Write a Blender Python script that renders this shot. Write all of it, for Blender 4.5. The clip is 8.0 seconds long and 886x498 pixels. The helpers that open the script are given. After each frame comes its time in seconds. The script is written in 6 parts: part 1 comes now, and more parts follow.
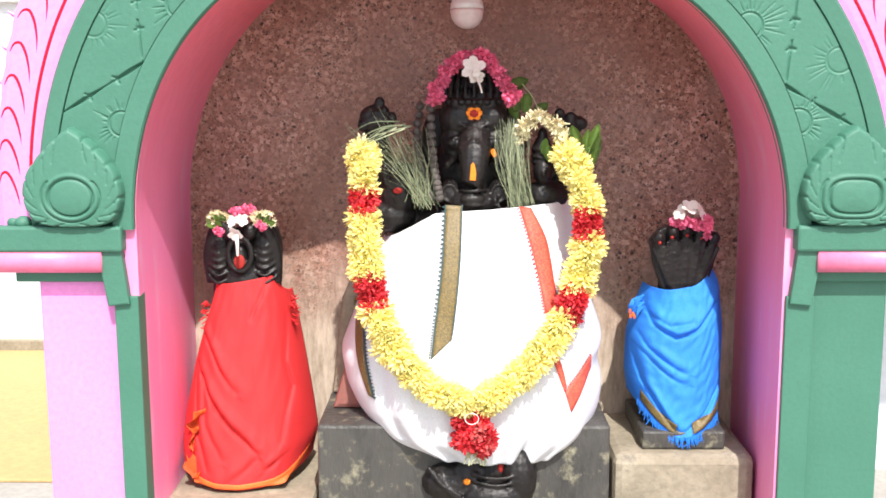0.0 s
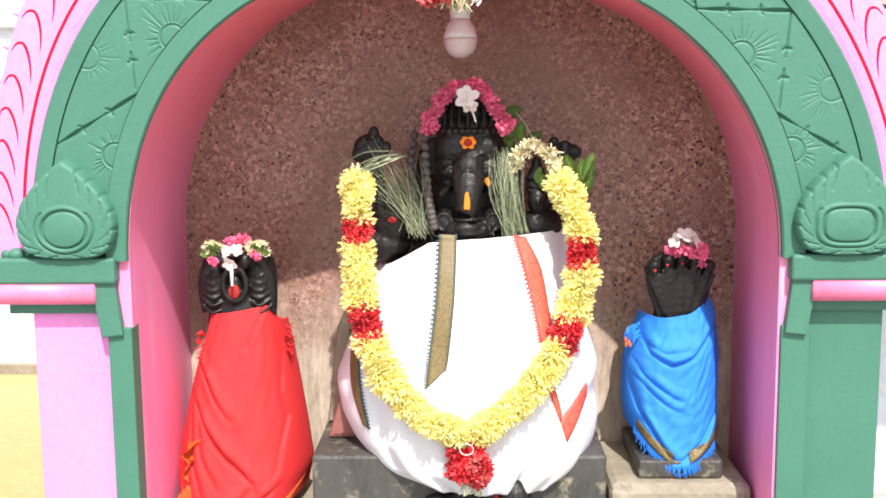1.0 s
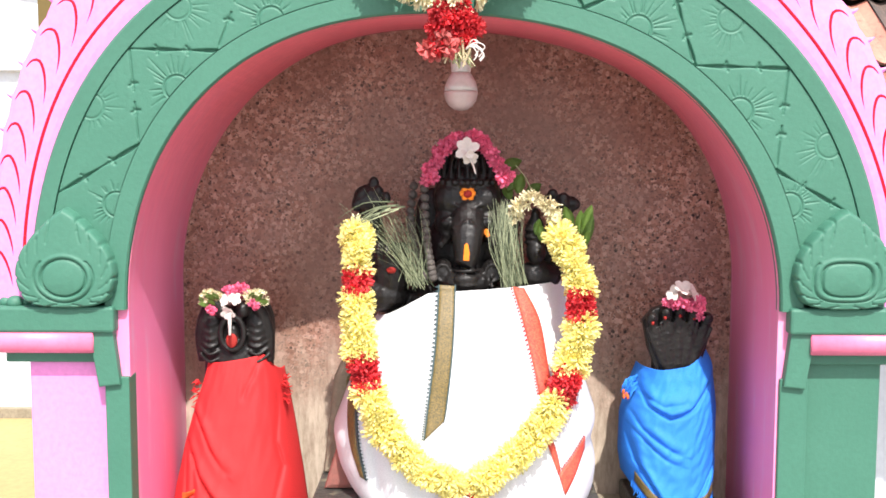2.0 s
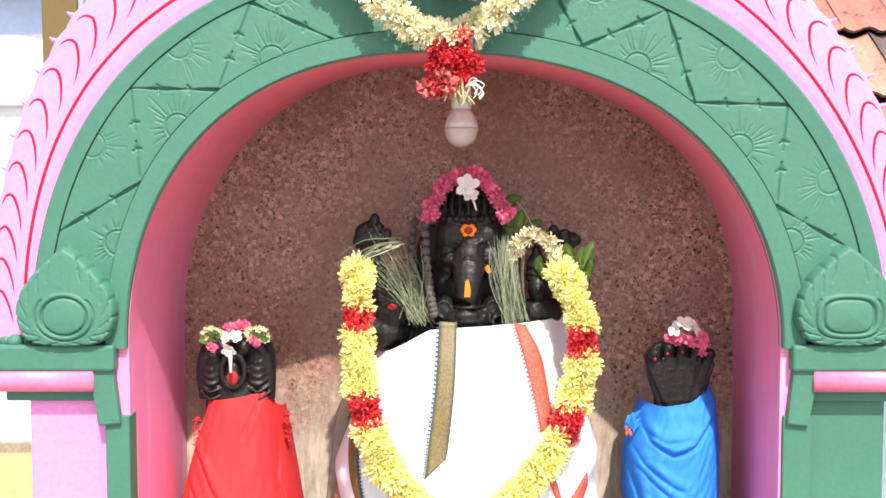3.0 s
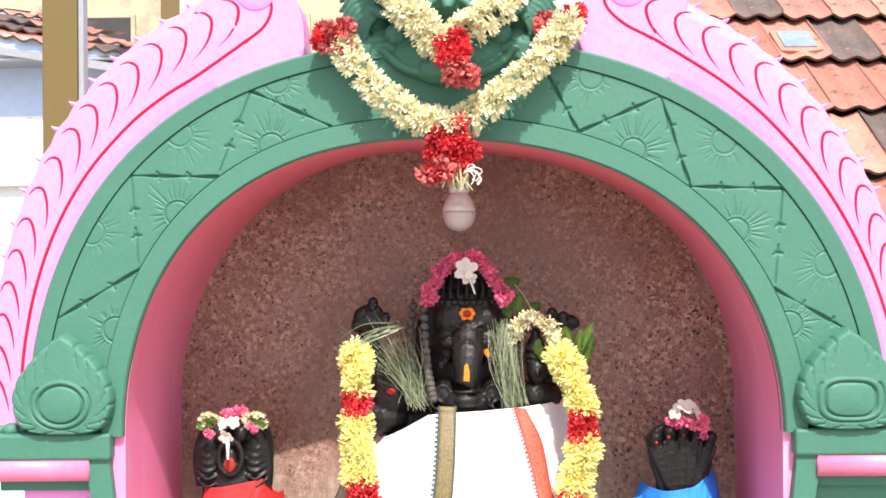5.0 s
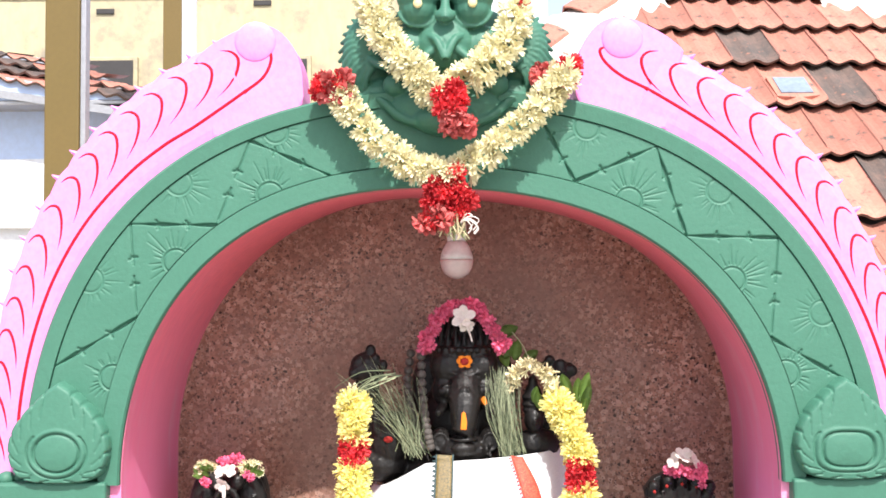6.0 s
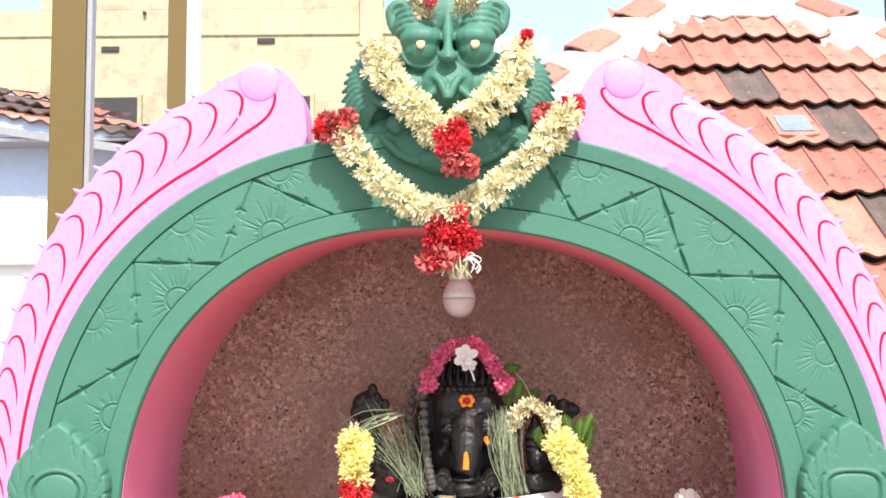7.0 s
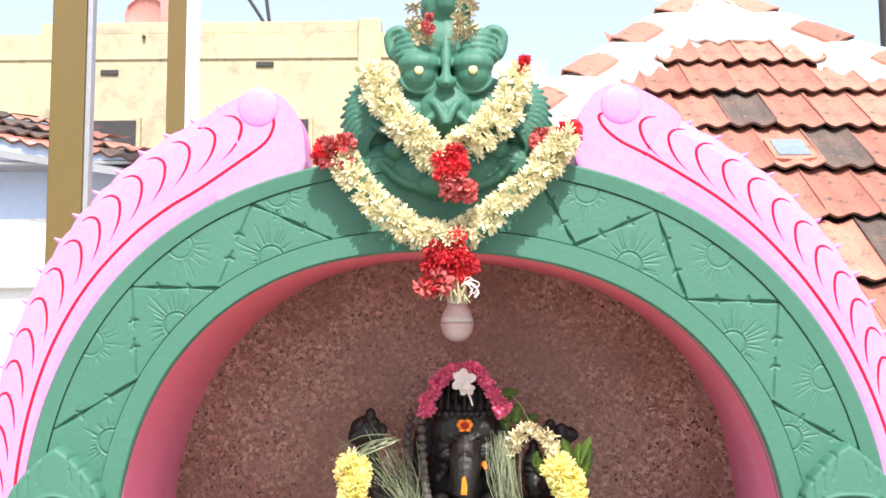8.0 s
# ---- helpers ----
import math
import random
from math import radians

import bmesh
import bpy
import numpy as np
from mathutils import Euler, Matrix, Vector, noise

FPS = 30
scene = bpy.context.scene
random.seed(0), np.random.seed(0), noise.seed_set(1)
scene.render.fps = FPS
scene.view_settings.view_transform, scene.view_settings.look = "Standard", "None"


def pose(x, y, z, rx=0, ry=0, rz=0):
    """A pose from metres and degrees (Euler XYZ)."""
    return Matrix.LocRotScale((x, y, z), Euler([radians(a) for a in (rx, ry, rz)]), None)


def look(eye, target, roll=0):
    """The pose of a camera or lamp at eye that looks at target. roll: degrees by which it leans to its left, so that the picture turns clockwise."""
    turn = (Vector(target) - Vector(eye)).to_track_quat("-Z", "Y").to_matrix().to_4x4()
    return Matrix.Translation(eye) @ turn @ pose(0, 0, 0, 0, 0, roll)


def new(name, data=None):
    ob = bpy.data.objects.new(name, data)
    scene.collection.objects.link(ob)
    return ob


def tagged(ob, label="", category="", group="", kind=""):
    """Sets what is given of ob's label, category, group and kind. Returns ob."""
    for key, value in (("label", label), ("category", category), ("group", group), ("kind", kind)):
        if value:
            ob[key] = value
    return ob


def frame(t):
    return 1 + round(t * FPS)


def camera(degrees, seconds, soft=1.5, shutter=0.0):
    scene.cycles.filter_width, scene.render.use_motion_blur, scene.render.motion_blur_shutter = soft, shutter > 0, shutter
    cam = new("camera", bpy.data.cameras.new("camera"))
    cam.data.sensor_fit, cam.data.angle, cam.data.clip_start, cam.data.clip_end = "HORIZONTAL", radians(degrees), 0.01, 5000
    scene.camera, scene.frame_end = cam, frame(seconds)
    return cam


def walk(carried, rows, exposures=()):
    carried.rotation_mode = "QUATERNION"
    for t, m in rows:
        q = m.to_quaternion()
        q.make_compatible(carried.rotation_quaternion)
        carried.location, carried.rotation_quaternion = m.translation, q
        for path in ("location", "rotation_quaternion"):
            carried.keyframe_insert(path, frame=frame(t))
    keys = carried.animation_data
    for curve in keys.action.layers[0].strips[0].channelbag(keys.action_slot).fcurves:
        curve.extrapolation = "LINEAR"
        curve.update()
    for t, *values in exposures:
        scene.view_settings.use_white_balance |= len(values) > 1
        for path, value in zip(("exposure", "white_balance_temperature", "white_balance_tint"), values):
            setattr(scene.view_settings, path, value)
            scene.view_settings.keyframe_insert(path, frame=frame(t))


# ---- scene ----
cam = camera(46.0, 8.0, soft=1.65)
PATH = [
    (0, (0.005, -1.757, 1.44), (-0.029, 0.219, 1.134), -0.2),
    (0.5, (0.006, -1.754, 1.452), (-0.022, 0.225, 1.163), -0.3),
    (1, (0.025, -1.751, 1.459), (-0.019, 0.23, 1.188), -0.5),
    (1.5, (0.006, -1.751, 1.466), (-0.018, 0.236, 1.237), 0.1),
    (2, (0.001, -1.754, 1.472), (-0.016, 0.211, 1.287), 0.1),
    (3.5, (0.012, -1.75, 1.487), (-0.019, 0.248, 1.388), -0.2),
    (4, (0.004, -1.749, 1.489), (-0.023, 0.25, 1.426), -0.2),
    (4.5, (0.004, -1.749, 1.503), (-0.018, 0.25, 1.465), -0.5),
    (5.8, (0.004, -1.761, 1.5), (-0.01, 0.211, 1.583), -0.4),
    (6, (0.009, -1.76, 1.515), (-0.009, 0.238, 1.604), -0.4),
    (6.5, (0.01, -1.759, 1.517), (-0.007, 0.211, 1.636), -0.3),
    (7, (0.008, -1.761, 1.52), (-0.013, 0.233, 1.678), -0.3),
    (7.5, (0.008, -1.764, 1.521), (-0.009, 0.228, 1.699), -0.2),
    (8, (0.008, -1.765, 1.523), (-0.009, 0.225, 1.724), -0.3),
]
walk(cam, [(t, look(eye, target, roll)) for t, eye, target, roll in PATH])

# ---- world, sun ----
SUN = Vector((0.225, -1.0, 1.36)).normalized()
world = bpy.data.worlds.new("sky")
scene.world = world
world.use_nodes = True
wn = world.node_tree.nodes
sky = wn.new("ShaderNodeTexSky")
sky.sky_type = "NISHITA"
sky.sun_disc = False
sky.sun_elevation = math.asin(SUN.z)
sky.sun_rotation = math.atan2(SUN.x, SUN.y)
sky.air_density, sky.dust_density, sky.ozone_density = 1.0, 3.0, 1.0
wn["Background"].inputs["Strength"].default_value = 0.12
world.node_tree.links.new(sky.outputs[0], wn["Background"].inputs["Color"])
# thin white haze over the whole sky
haze, both = wn.new("ShaderNodeBackground"), wn.new("ShaderNodeAddShader")
haze.inputs["Color"].default_value, haze.inputs["Strength"].default_value = (0.92, 0.94, 1.0, 1), 0.33
world.node_tree.links.new(wn["Background"].outputs[0], both.inputs[0])
world.node_tree.links.new(haze.outputs[0], both.inputs[1])
world.node_tree.links.new(both.outputs[0], wn["World Output"].inputs["Surface"])
sun = new("sun", bpy.data.lights.new("sun", "SUN"))
sun.data.energy, sun.data.angle, sun.data.color = 4.6, radians(0.6), (1.0, 0.97, 0.93)
sun.matrix_world = look(SUN * 20, (0, 0, 0))
scene.view_settings.exposure = 0.70


# ---- materials ----
def mix_colour(nt, fac, a, b):
    m = nt.nodes.new("ShaderNodeMix")
    m.data_type = "RGBA"
    nt.links.new(fac, m.inputs["Factor"])
    for sock, v in ((m.inputs[6], a), (m.inputs[7], b)):
        if isinstance(v, tuple):
            sock.default_value = (*v, 1)
        else:
            nt.links.new(v, sock)
    return m.outputs[2]


def ramp(nt, fac, lo, hi):
    r = nt.nodes.new("ShaderNodeMapRange")
    r.inputs["From Min"].default_value, r.inputs["From Max"].default_value = lo, hi
    nt.links.new(fac, r.inputs["Value"])
    return r.outputs[0]


def noise_of(nt, scale, detail=4.0, rough=0.55, stretch=(1, 1, 1)):
    co = nt.nodes.new("ShaderNodeTexCoord")
    mp = nt.nodes.new("ShaderNodeMapping")
    mp.inputs["Scale"].default_value = stretch
    n = nt.nodes.new("ShaderNodeTexNoise")
    n.inputs["Scale"].default_value, n.inputs["Detail"].default_value, n.inputs["Roughness"].default_value = scale, detail, rough
    nt.links.new(co.outputs["Object"], mp.inputs["Vector"])
    nt.links.new(mp.outputs[0], n.inputs["Vector"])
    return n.outputs["Fac"]


def voronoi_of(nt, scale, feature="F1", out="Color", jitter=0.9):
    co = nt.nodes.new("ShaderNodeTexCoord")
    v = nt.nodes.new("ShaderNodeTexVoronoi")
    v.feature = feature
    v.inputs["Scale"].default_value, v.inputs["Randomness"].default_value = scale, jitter
    nt.links.new(co.outputs["Object"], v.inputs["Vector"])
    return v.outputs[out]


def bumped(nt, height, strength, distance, into):
    b = nt.nodes.new("ShaderNodeBump")
    b.inputs["Strength"].default_value, b.inputs["Distance"].default_value = strength, distance
    nt.links.new(height, b.inputs["Height"])
    nt.links.new(b.outputs[0], into.inputs["Normal"])


def material(name, colour, other=None, rough=0.6, scale=8.0, fine=90.0, bump=0.3, depth=0.002, metal=0.0, vary=0.0,
             fleck=None, fleck_at=0.66, soft_fleck=0.04, thin=0.0, stretch=(1, 1, 1), spec=0.5):
    """A painted, stone or cloth surface: two colours mixed by coarse noise, flecks for wear or highlights, fine relief,
    variation from piece to piece.
    """
    m = bpy.data.materials.new(name)
    m.use_nodes = True
    nt = m.node_tree
    p = nt.nodes["Principled BSDF"]
    other = other or tuple(c * 0.82 for c in colour)
    coarse, grain = noise_of(nt, scale, 5, 0.6, stretch), noise_of(nt, fine, 3, 0.6, stretch)
    col = mix_colour(nt, ramp(nt, coarse, 0.32, 0.7), colour, other)
    col = mix_colour(nt, ramp(nt, grain, 0.35, 0.95), col, tuple(c * 0.8 for c in other))
    if fleck:
        col = mix_colour(nt, ramp(nt, noise_of(nt, scale * 3.1, 8, 0.7), fleck_at, fleck_at + soft_fleck), col, fleck)
    if vary:
        info, hsv = nt.nodes.new("ShaderNodeObjectInfo"), nt.nodes.new("ShaderNodeHueSaturation")
        r = nt.nodes.new("ShaderNodeMapRange")
        r.inputs["To Min"].default_value, r.inputs["To Max"].default_value = 1 - vary, 1 + vary
        nt.links.new(info.outputs["Random"], r.inputs["Value"])
        nt.links.new(r.outputs[0], hsv.inputs["Value"])
        nt.links.new(col, hsv.inputs["Color"])
        col = hsv.outputs[0]
    nt.links.new(col, p.inputs["Base Color"])
    p.inputs["Roughness"].default_value, p.inputs["Metallic"].default_value = rough, metal
    p.inputs["Specular IOR Level"].default_value = spec
    if bump:
        bumped(nt, grain, bump, depth, p)
    if thin:
        t = nt.nodes.new("ShaderNodeBsdfTranslucent")
        nt.links.new(col, t.inputs["Color"])
        s = nt.nodes.new("ShaderNodeMixShader")
        s.inputs[0].default_value = thin
        nt.links.new(p.outputs[0], s.inputs[1])
        nt.links.new(t.outputs[0], s.inputs[2])
        nt.links.new(s.outputs[0], nt.nodes["Material Output"].inputs["Surface"])
    return m


def granite():
    """Polished brown-red granite: coloured crystals, dark mica, a few pale grains."""
    m = bpy.data.materials.new("granite")
    m.use_nodes = True
    nt = m.node_tree
    p = nt.nodes["Principled BSDF"]
    big, fine = voronoi_of(nt, 135), voronoi_of(nt, 330)
    sep, sep2 = nt.nodes.new("ShaderNodeSeparateColor"), nt.nodes.new("ShaderNodeSeparateColor")
    nt.links.new(big, sep.inputs[0])
    nt.links.new(fine, sep2.inputs[0])
    col = mix_colour(nt, sep.outputs[0], (0.185, 0.090, 0.060), (0.40, 0.212, 0.155))
    col = mix_colour(nt, ramp(nt, sep.outputs[1], 0.70, 0.92), col, (0.54, 0.34, 0.27))
    col = mix_colour(nt, ramp(nt, sep2.outputs[0], 0.78, 0.98), col, (0.040, 0.027, 0.024))
    col = mix_colour(nt, ramp(nt, sep2.outputs[1], 0.90, 0.94), col, (0.36, 0.25, 0.20))
    col = mix_colour(nt, ramp(nt, noise_of(nt, 14.0, 5), 0.45, 0.85), col, (0.265, 0.162, 0.135))
    spots = nt.nodes.new("ShaderNodeSeparateColor")
    nt.links.new(voronoi_of(nt, 190), spots.inputs[0])
    col = mix_colour(nt, ramp(nt, spots.outputs[2], 0.955, 0.985), col, (0.022, 0.016, 0.014))
    col = mix_colour(nt, ramp(nt, noise_of(nt, 3.0, 3), 0.40, 0.75), col, (0.195, 0.098, 0.070))
    # pale lime and oil wash at the foot of the slab
    xyz, co = nt.nodes.new("ShaderNodeSeparateXYZ"), nt.nodes.new("ShaderNodeTexCoord")
    nt.links.new(co.outputs["Object"], xyz.inputs[0])
    add = nt.nodes.new("ShaderNodeMath")
    add.operation = "MULTIPLY_ADD"
    add.inputs[1].default_value = 0.55
    nt.links.new(noise_of(nt, 6, 6, 0.7, (1, 1, 0.35)), add.inputs[0])
    nt.links.new(xyz.outputs["Z"], add.inputs[2])
    streak = mix_colour(nt, ramp(nt, noise_of(nt, 38, 8, 0.75, (1, 1, 0.22)), 0.40, 0.66), (0.55, 0.455, 0.36), (0.26, 0.19, 0.14))
    col = mix_colour(nt, ramp(nt, add.outputs[0], 1.42, 1.20), col, streak)
    nt.links.new(col, p.inputs["Base Color"])
    p.inputs["Roughness"].default_value = 0.34
    p.inputs["Specular IOR Level"].default_value = 0.35
    bumped(nt, noise_of(nt, 60, 3), 0.1, 0.001, p)
    return m


GRANITE = granite()
GREEN = material("green_paint", (0.041, 0.150, 0.099), (0.050, 0.168, 0.113), 0.6, 9, 120, 0.35, 0.002, fleck=(0.17, 0.33, 0.25), fleck_at=0.71)
PINK = material("pink_paint", (0.82, 0.27, 0.62), (0.78, 0.24, 0.57), 0.55, 6, 110, 0.3, 0.002)
ROSE = material("rose_paint", (0.84, 0.20, 0.34), (0.80, 0.17, 0.30), 0.45, 5, 60, 0.3, 0.002, fleck=(0.78, 0.45, 0.55), fleck_at=0.72)


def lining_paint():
    """Brushed rose paint: salmon in the vault, a pinker coat low down, the two brushed into each other; bounced light
    is put into the same fade.
    """
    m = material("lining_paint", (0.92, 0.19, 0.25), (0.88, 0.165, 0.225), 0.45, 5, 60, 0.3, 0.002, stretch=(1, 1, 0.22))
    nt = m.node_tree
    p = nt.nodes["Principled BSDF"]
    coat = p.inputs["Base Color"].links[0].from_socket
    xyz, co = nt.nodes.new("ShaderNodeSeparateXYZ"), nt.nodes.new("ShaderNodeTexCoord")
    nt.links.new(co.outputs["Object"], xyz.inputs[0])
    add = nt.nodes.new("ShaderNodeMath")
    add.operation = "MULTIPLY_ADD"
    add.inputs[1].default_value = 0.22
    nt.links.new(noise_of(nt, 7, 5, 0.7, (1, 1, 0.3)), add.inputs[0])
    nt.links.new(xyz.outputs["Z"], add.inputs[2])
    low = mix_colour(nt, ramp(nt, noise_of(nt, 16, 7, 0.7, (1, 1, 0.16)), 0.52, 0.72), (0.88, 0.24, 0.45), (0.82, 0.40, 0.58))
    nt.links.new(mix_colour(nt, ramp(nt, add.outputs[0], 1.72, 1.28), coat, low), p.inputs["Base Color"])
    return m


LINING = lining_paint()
RED_LINE = material("red_paint", (0.60, 0.012, 0.035), (0.36, 0.010, 0.020), 0.85, 60, 150, 0.2, 0.001, spec=0.15)
STONE_DARK = material("dark_stone", (0.020, 0.020, 0.020), (0.085, 0.080, 0.070), 0.5, 7, 90, 0.8, 0.005, fleck=(0.27, 0.25, 0.17), fleck_at=0.53, soft_fleck=0.17, stretch=(1, 1, 0.3))
STONE_RED = material("stained_stone", (0.30, 0.09, 0.07), (0.22, 0.10, 0.08), 0.7, 12, 90, 0.5, 0.003)
STONE_PALE = material("pale_stone", (0.33, 0.285, 0.21), (0.20, 0.17, 0.12), 0.8, 10, 70, 0.6, 0.004, fleck=(0.10, 0.09, 0.08), fleck_at=0.58, soft_fleck=0.2)
# pale flecks put the speckled highlights of the black stone into its colour
IDOL = material("oiled_black_stone", (0.007, 0.006, 0.006), (0.017, 0.015, 0.014), 0.40, 30, 150, 0.5, 0.003, fleck=(0.070, 0.062, 0.054), fleck_at=0.64, soft_fleck=0.08, spec=0.30)
YELLOW_FLOOR = material("yellow_floor", (0.44, 0.31, 0.13), (0.40, 0.28, 0.12), 0.8, 2.5, 40, 0.4, 0.004)
GROUND = material("concrete", (0.36, 0.335, 0.30), (0.29, 0.27, 0.24), 0.8, 2.5, 40, 0.4, 0.004)
WALL_WHITE = material("white_wash", (0.72, 0.75, 0.80), (0.66, 0.70, 0.76), 0.85, 1.5, 30, 0.3, 0.003)
WALL_BLUE = material("blue_wash", (0.44, 0.56, 0.80), (0.50, 0.61, 0.82), 0.85, 1.5, 30, 0.3, 0.003)
WALL_YELLOW = material("yellow_wash", (0.53, 0.45, 0.27), (0.45, 0.385, 0.25), 0.85, 0.9, 9, 0.3, 0.003, fleck=(0.27, 0.23, 0.18), fleck_at=0.50, soft_fleck=0.20, stretch=(1, 1, 0.3))
TILE = material("clay_tile", (0.48, 0.20, 0.142), (0.38, 0.148, 0.108), 0.75, 6, 60, 0.5, 0.004, vary=0.24, fleck=(0.11, 0.08, 0.068), fleck_at=0.575, soft_fleck=0.07)
TILE_DARK = material("dark_tile", (0.16, 0.10, 0.08), (0.07, 0.06, 0.055), 0.85, 8, 60, 0.5, 0.004, vary=0.15, fleck=(0.35, 0.14, 0.09), fleck_at=0.62)
MORTAR = material("lime_mortar", (0.74, 0.72, 0.68), (0.55, 0.53, 0.50), 0.85, 7, 50, 0.6, 0.006, fleck=(0.25, 0.22, 0.2), fleck_at=0.68)
BROWN = material("brown_enamel", (0.135, 0.092, 0.022), (0.15, 0.10, 0.026), 0.4, 3, 60, 0.1, 0.001)
GREY = material("grey_metal", (0.42, 0.42, 0.44), (0.36, 0.36, 0.38), 0.4, 4, 60, 0.1, 0.001, metal=0.5)
DARK = material("dark_gap", (0.05, 0.045, 0.045), None, 0.8)
CLOUDED = material("clouded_glass", (0.26, 0.32, 0.38), (0.17, 0.21, 0.26), 0.35, 6, 50, 0.1)


# ---- mesh helpers ----
def part(name, bm, mat, parent=None, label="", smooth=False):
    me = bpy.data.meshes.new(name)
    bm.normal_update()
    bm.to_mesh(me)
    bm.free()
    mats = mat if isinstance(mat, (list, tuple)) else [mat]
    for x in mats:
        me.materials.append(x)
    if smooth:
        me.shade_smooth()
    ob = new(name, me)
    if parent:
        ob.parent = parent
    if label:
        ob["label"] = label
    return ob


def again(src, name, m, parent):
    """One more piece on the mesh of src."""
    ob = new(name, src.data)
    ob.parent = parent
    ob.matrix_basis = m
    return ob


def empty(name, label, category, group="", kind="", at=(0, 0, 0)):
    ob = new(name)
    ob.location = at
    return tagged(ob, label, category, group, kind)


def box(bm, lo, hi, bevel=0.0):
    c, s = [(a + b) / 2 for a, b in zip(lo, hi)], [b - a for a, b in zip(lo, hi)]
    r = bmesh.ops.create_cube(bm, size=1, matrix=Matrix.LocRotScale(c, None, s))
    if bevel:
        edges = list({e for v in r["verts"] for e in v.link_edges})
        bmesh.ops.bevel(bm, geom=edges, offset=bevel, segments=2, affect="EDGES", profile=0.5)
    return bm


def boxed(lo, hi, bevel=0.0):
    return box(bmesh.new(), lo, hi, bevel)


def tube(bm, pts, radius, sides=8, closed=False):
    """A round tube along points; radius may be a function of 0..1."""
    pts = [Vector(p) for p in pts]
    n, rings = len(pts), []
    side = Vector((0, 1, 0))
    for k, p in enumerate(pts):
        a = pts[(k + 1) % n] if closed else pts[min(k + 1, n - 1)]
        b = pts[k - 1] if closed or k else pts[0]
        d = (a - b).normalized()
        side = (side - d * side.dot(d))
        side = side.normalized() if side.length > 1e-4 else d.orthogonal().normalized()
        up = d.cross(side)
        r = radius(k / max(1, n - 1)) if callable(radius) else radius
        rings.append([bm.verts.new(p + r * (math.cos(2 * math.pi * j / sides) * side + math.sin(2 * math.pi * j / sides) * up)) for j in range(sides)])
    for k in range(n if closed else n - 1):
        u, w = rings[k], rings[(k + 1) % n]
        for j in range(sides):
            bm.faces.new((u[j], u[(j + 1) % sides], w[(j + 1) % sides], w[j]))
    if not closed:
        bm.faces.new(rings[0][::-1])
        bm.faces.new(rings[-1])
    return bm


def plate(bm, outline, y0, y1, bevel=0.0):
    """A flat plate in the xz plane from y0 (front) to y1 (back), its front edge bevelled."""
    front = [bm.verts.new((x, y0, z)) for x, z in outline]
    back = [bm.verts.new((x, y1, z)) for x, z in outline]
    face = bm.faces.new(front)
    bm.faces.new(back[::-1])
    n = len(outline)
    for k in range(n):
        bm.faces.new((front[k], back[k], back[(k + 1) % n], front[(k + 1) % n]))
    if bevel:
        bmesh.ops.bevel(bm, geom=list(face.edges), offset=bevel, segments=2, affect="EDGES", profile=0.5)
    bmesh.ops.recalc_face_normals(bm, faces=bm.faces)
    return bm


def ball(bm, c, r, seg=12, turn=None):
    r = (r, r, r) if isinstance(r, (int, float)) else r
    bmesh.ops.create_uvsphere(bm, u_segments=seg, v_segments=max(6, seg * 2 // 3), radius=1, matrix=Matrix.LocRotScale(c, turn, r))
    return bm


def spline(pts, n):
    """Catmull-Rom through a few points."""
    pts = [Vector(p) for p in pts]
    pts = [2 * pts[0] - pts[1], *pts, 2 * pts[-1] - pts[-2]]
    out, spans = [], len(pts) - 3
    for k in range(n):
        u = k / (n - 1) * spans
        i = min(int(u), spans - 1)
        u -= i
        a, b, c, d = pts[i : i + 4]
        out.append(0.5 * (2 * b + (c - a) * u + (2 * a - 5 * b + 4 * c - d) * u * u + (3 * b - a - 3 * c + d) * u**3))
    return out


from mathutils.bvhtree import BVHTree


def front_of(ob):
    bm = bmesh.new()
    bm.from_mesh(ob.data)
    tree = BVHTree.FromBMesh(bm)
    bm.free()
    return tree


def touch(tree, x, z, else_y):
    hit = tree.ray_cast(Vector((x, -1.5, z)), Vector((0, 1, 0)))[0]
    return hit.y if hit else else_y


# ---- the arch: curves round the point (0, CZ) ----
CZ, DEEP = 1.205, 0.39


def ring(deg, terms):
    """The point at an angle from +x on a hand-built arch: a radius in a few cosine terms."""
    a = radians(deg)
    r = sum(c * math.cos(k * a) for k, c in enumerate(terms))
    return r * math.cos(a), CZ + r * math.sin(a)


def inner(deg):
    return ring(deg, (0.5266, -0.0034, 0.029, 0.0052, -0.0082, 0.0006))


def inner_back(deg):
    """The lining's edge on the back slab: the vault flares a little, more on one side."""
    return ring(deg, (0.5475, 0.0082, 0.0281, 0.0059, -0.0087, -0.0032))


def outer(deg):
    return ring(deg, (0.6988, 0.0026, 0.0292, 0.004, -0.0108, 0.0017))


def red_ring(deg):
    return ring(deg, (0.7313, 0.0053, 0.0151, 0.0015, -0.0111, 0.0062))


def border(deg):
    return ring(deg, (0.8178, -0.0044, -0.0115, 0.0067, -0.02))


def between(deg, s):
    (a, b), (c, d) = inner(deg), outer(deg)
    return a + (c - a) * s, b + (d - b) * s


def beyond(deg, s):
    (a, b), (c, d) = outer(deg), border(deg)
    return a + (c - a) * s, b + (d - b) * s


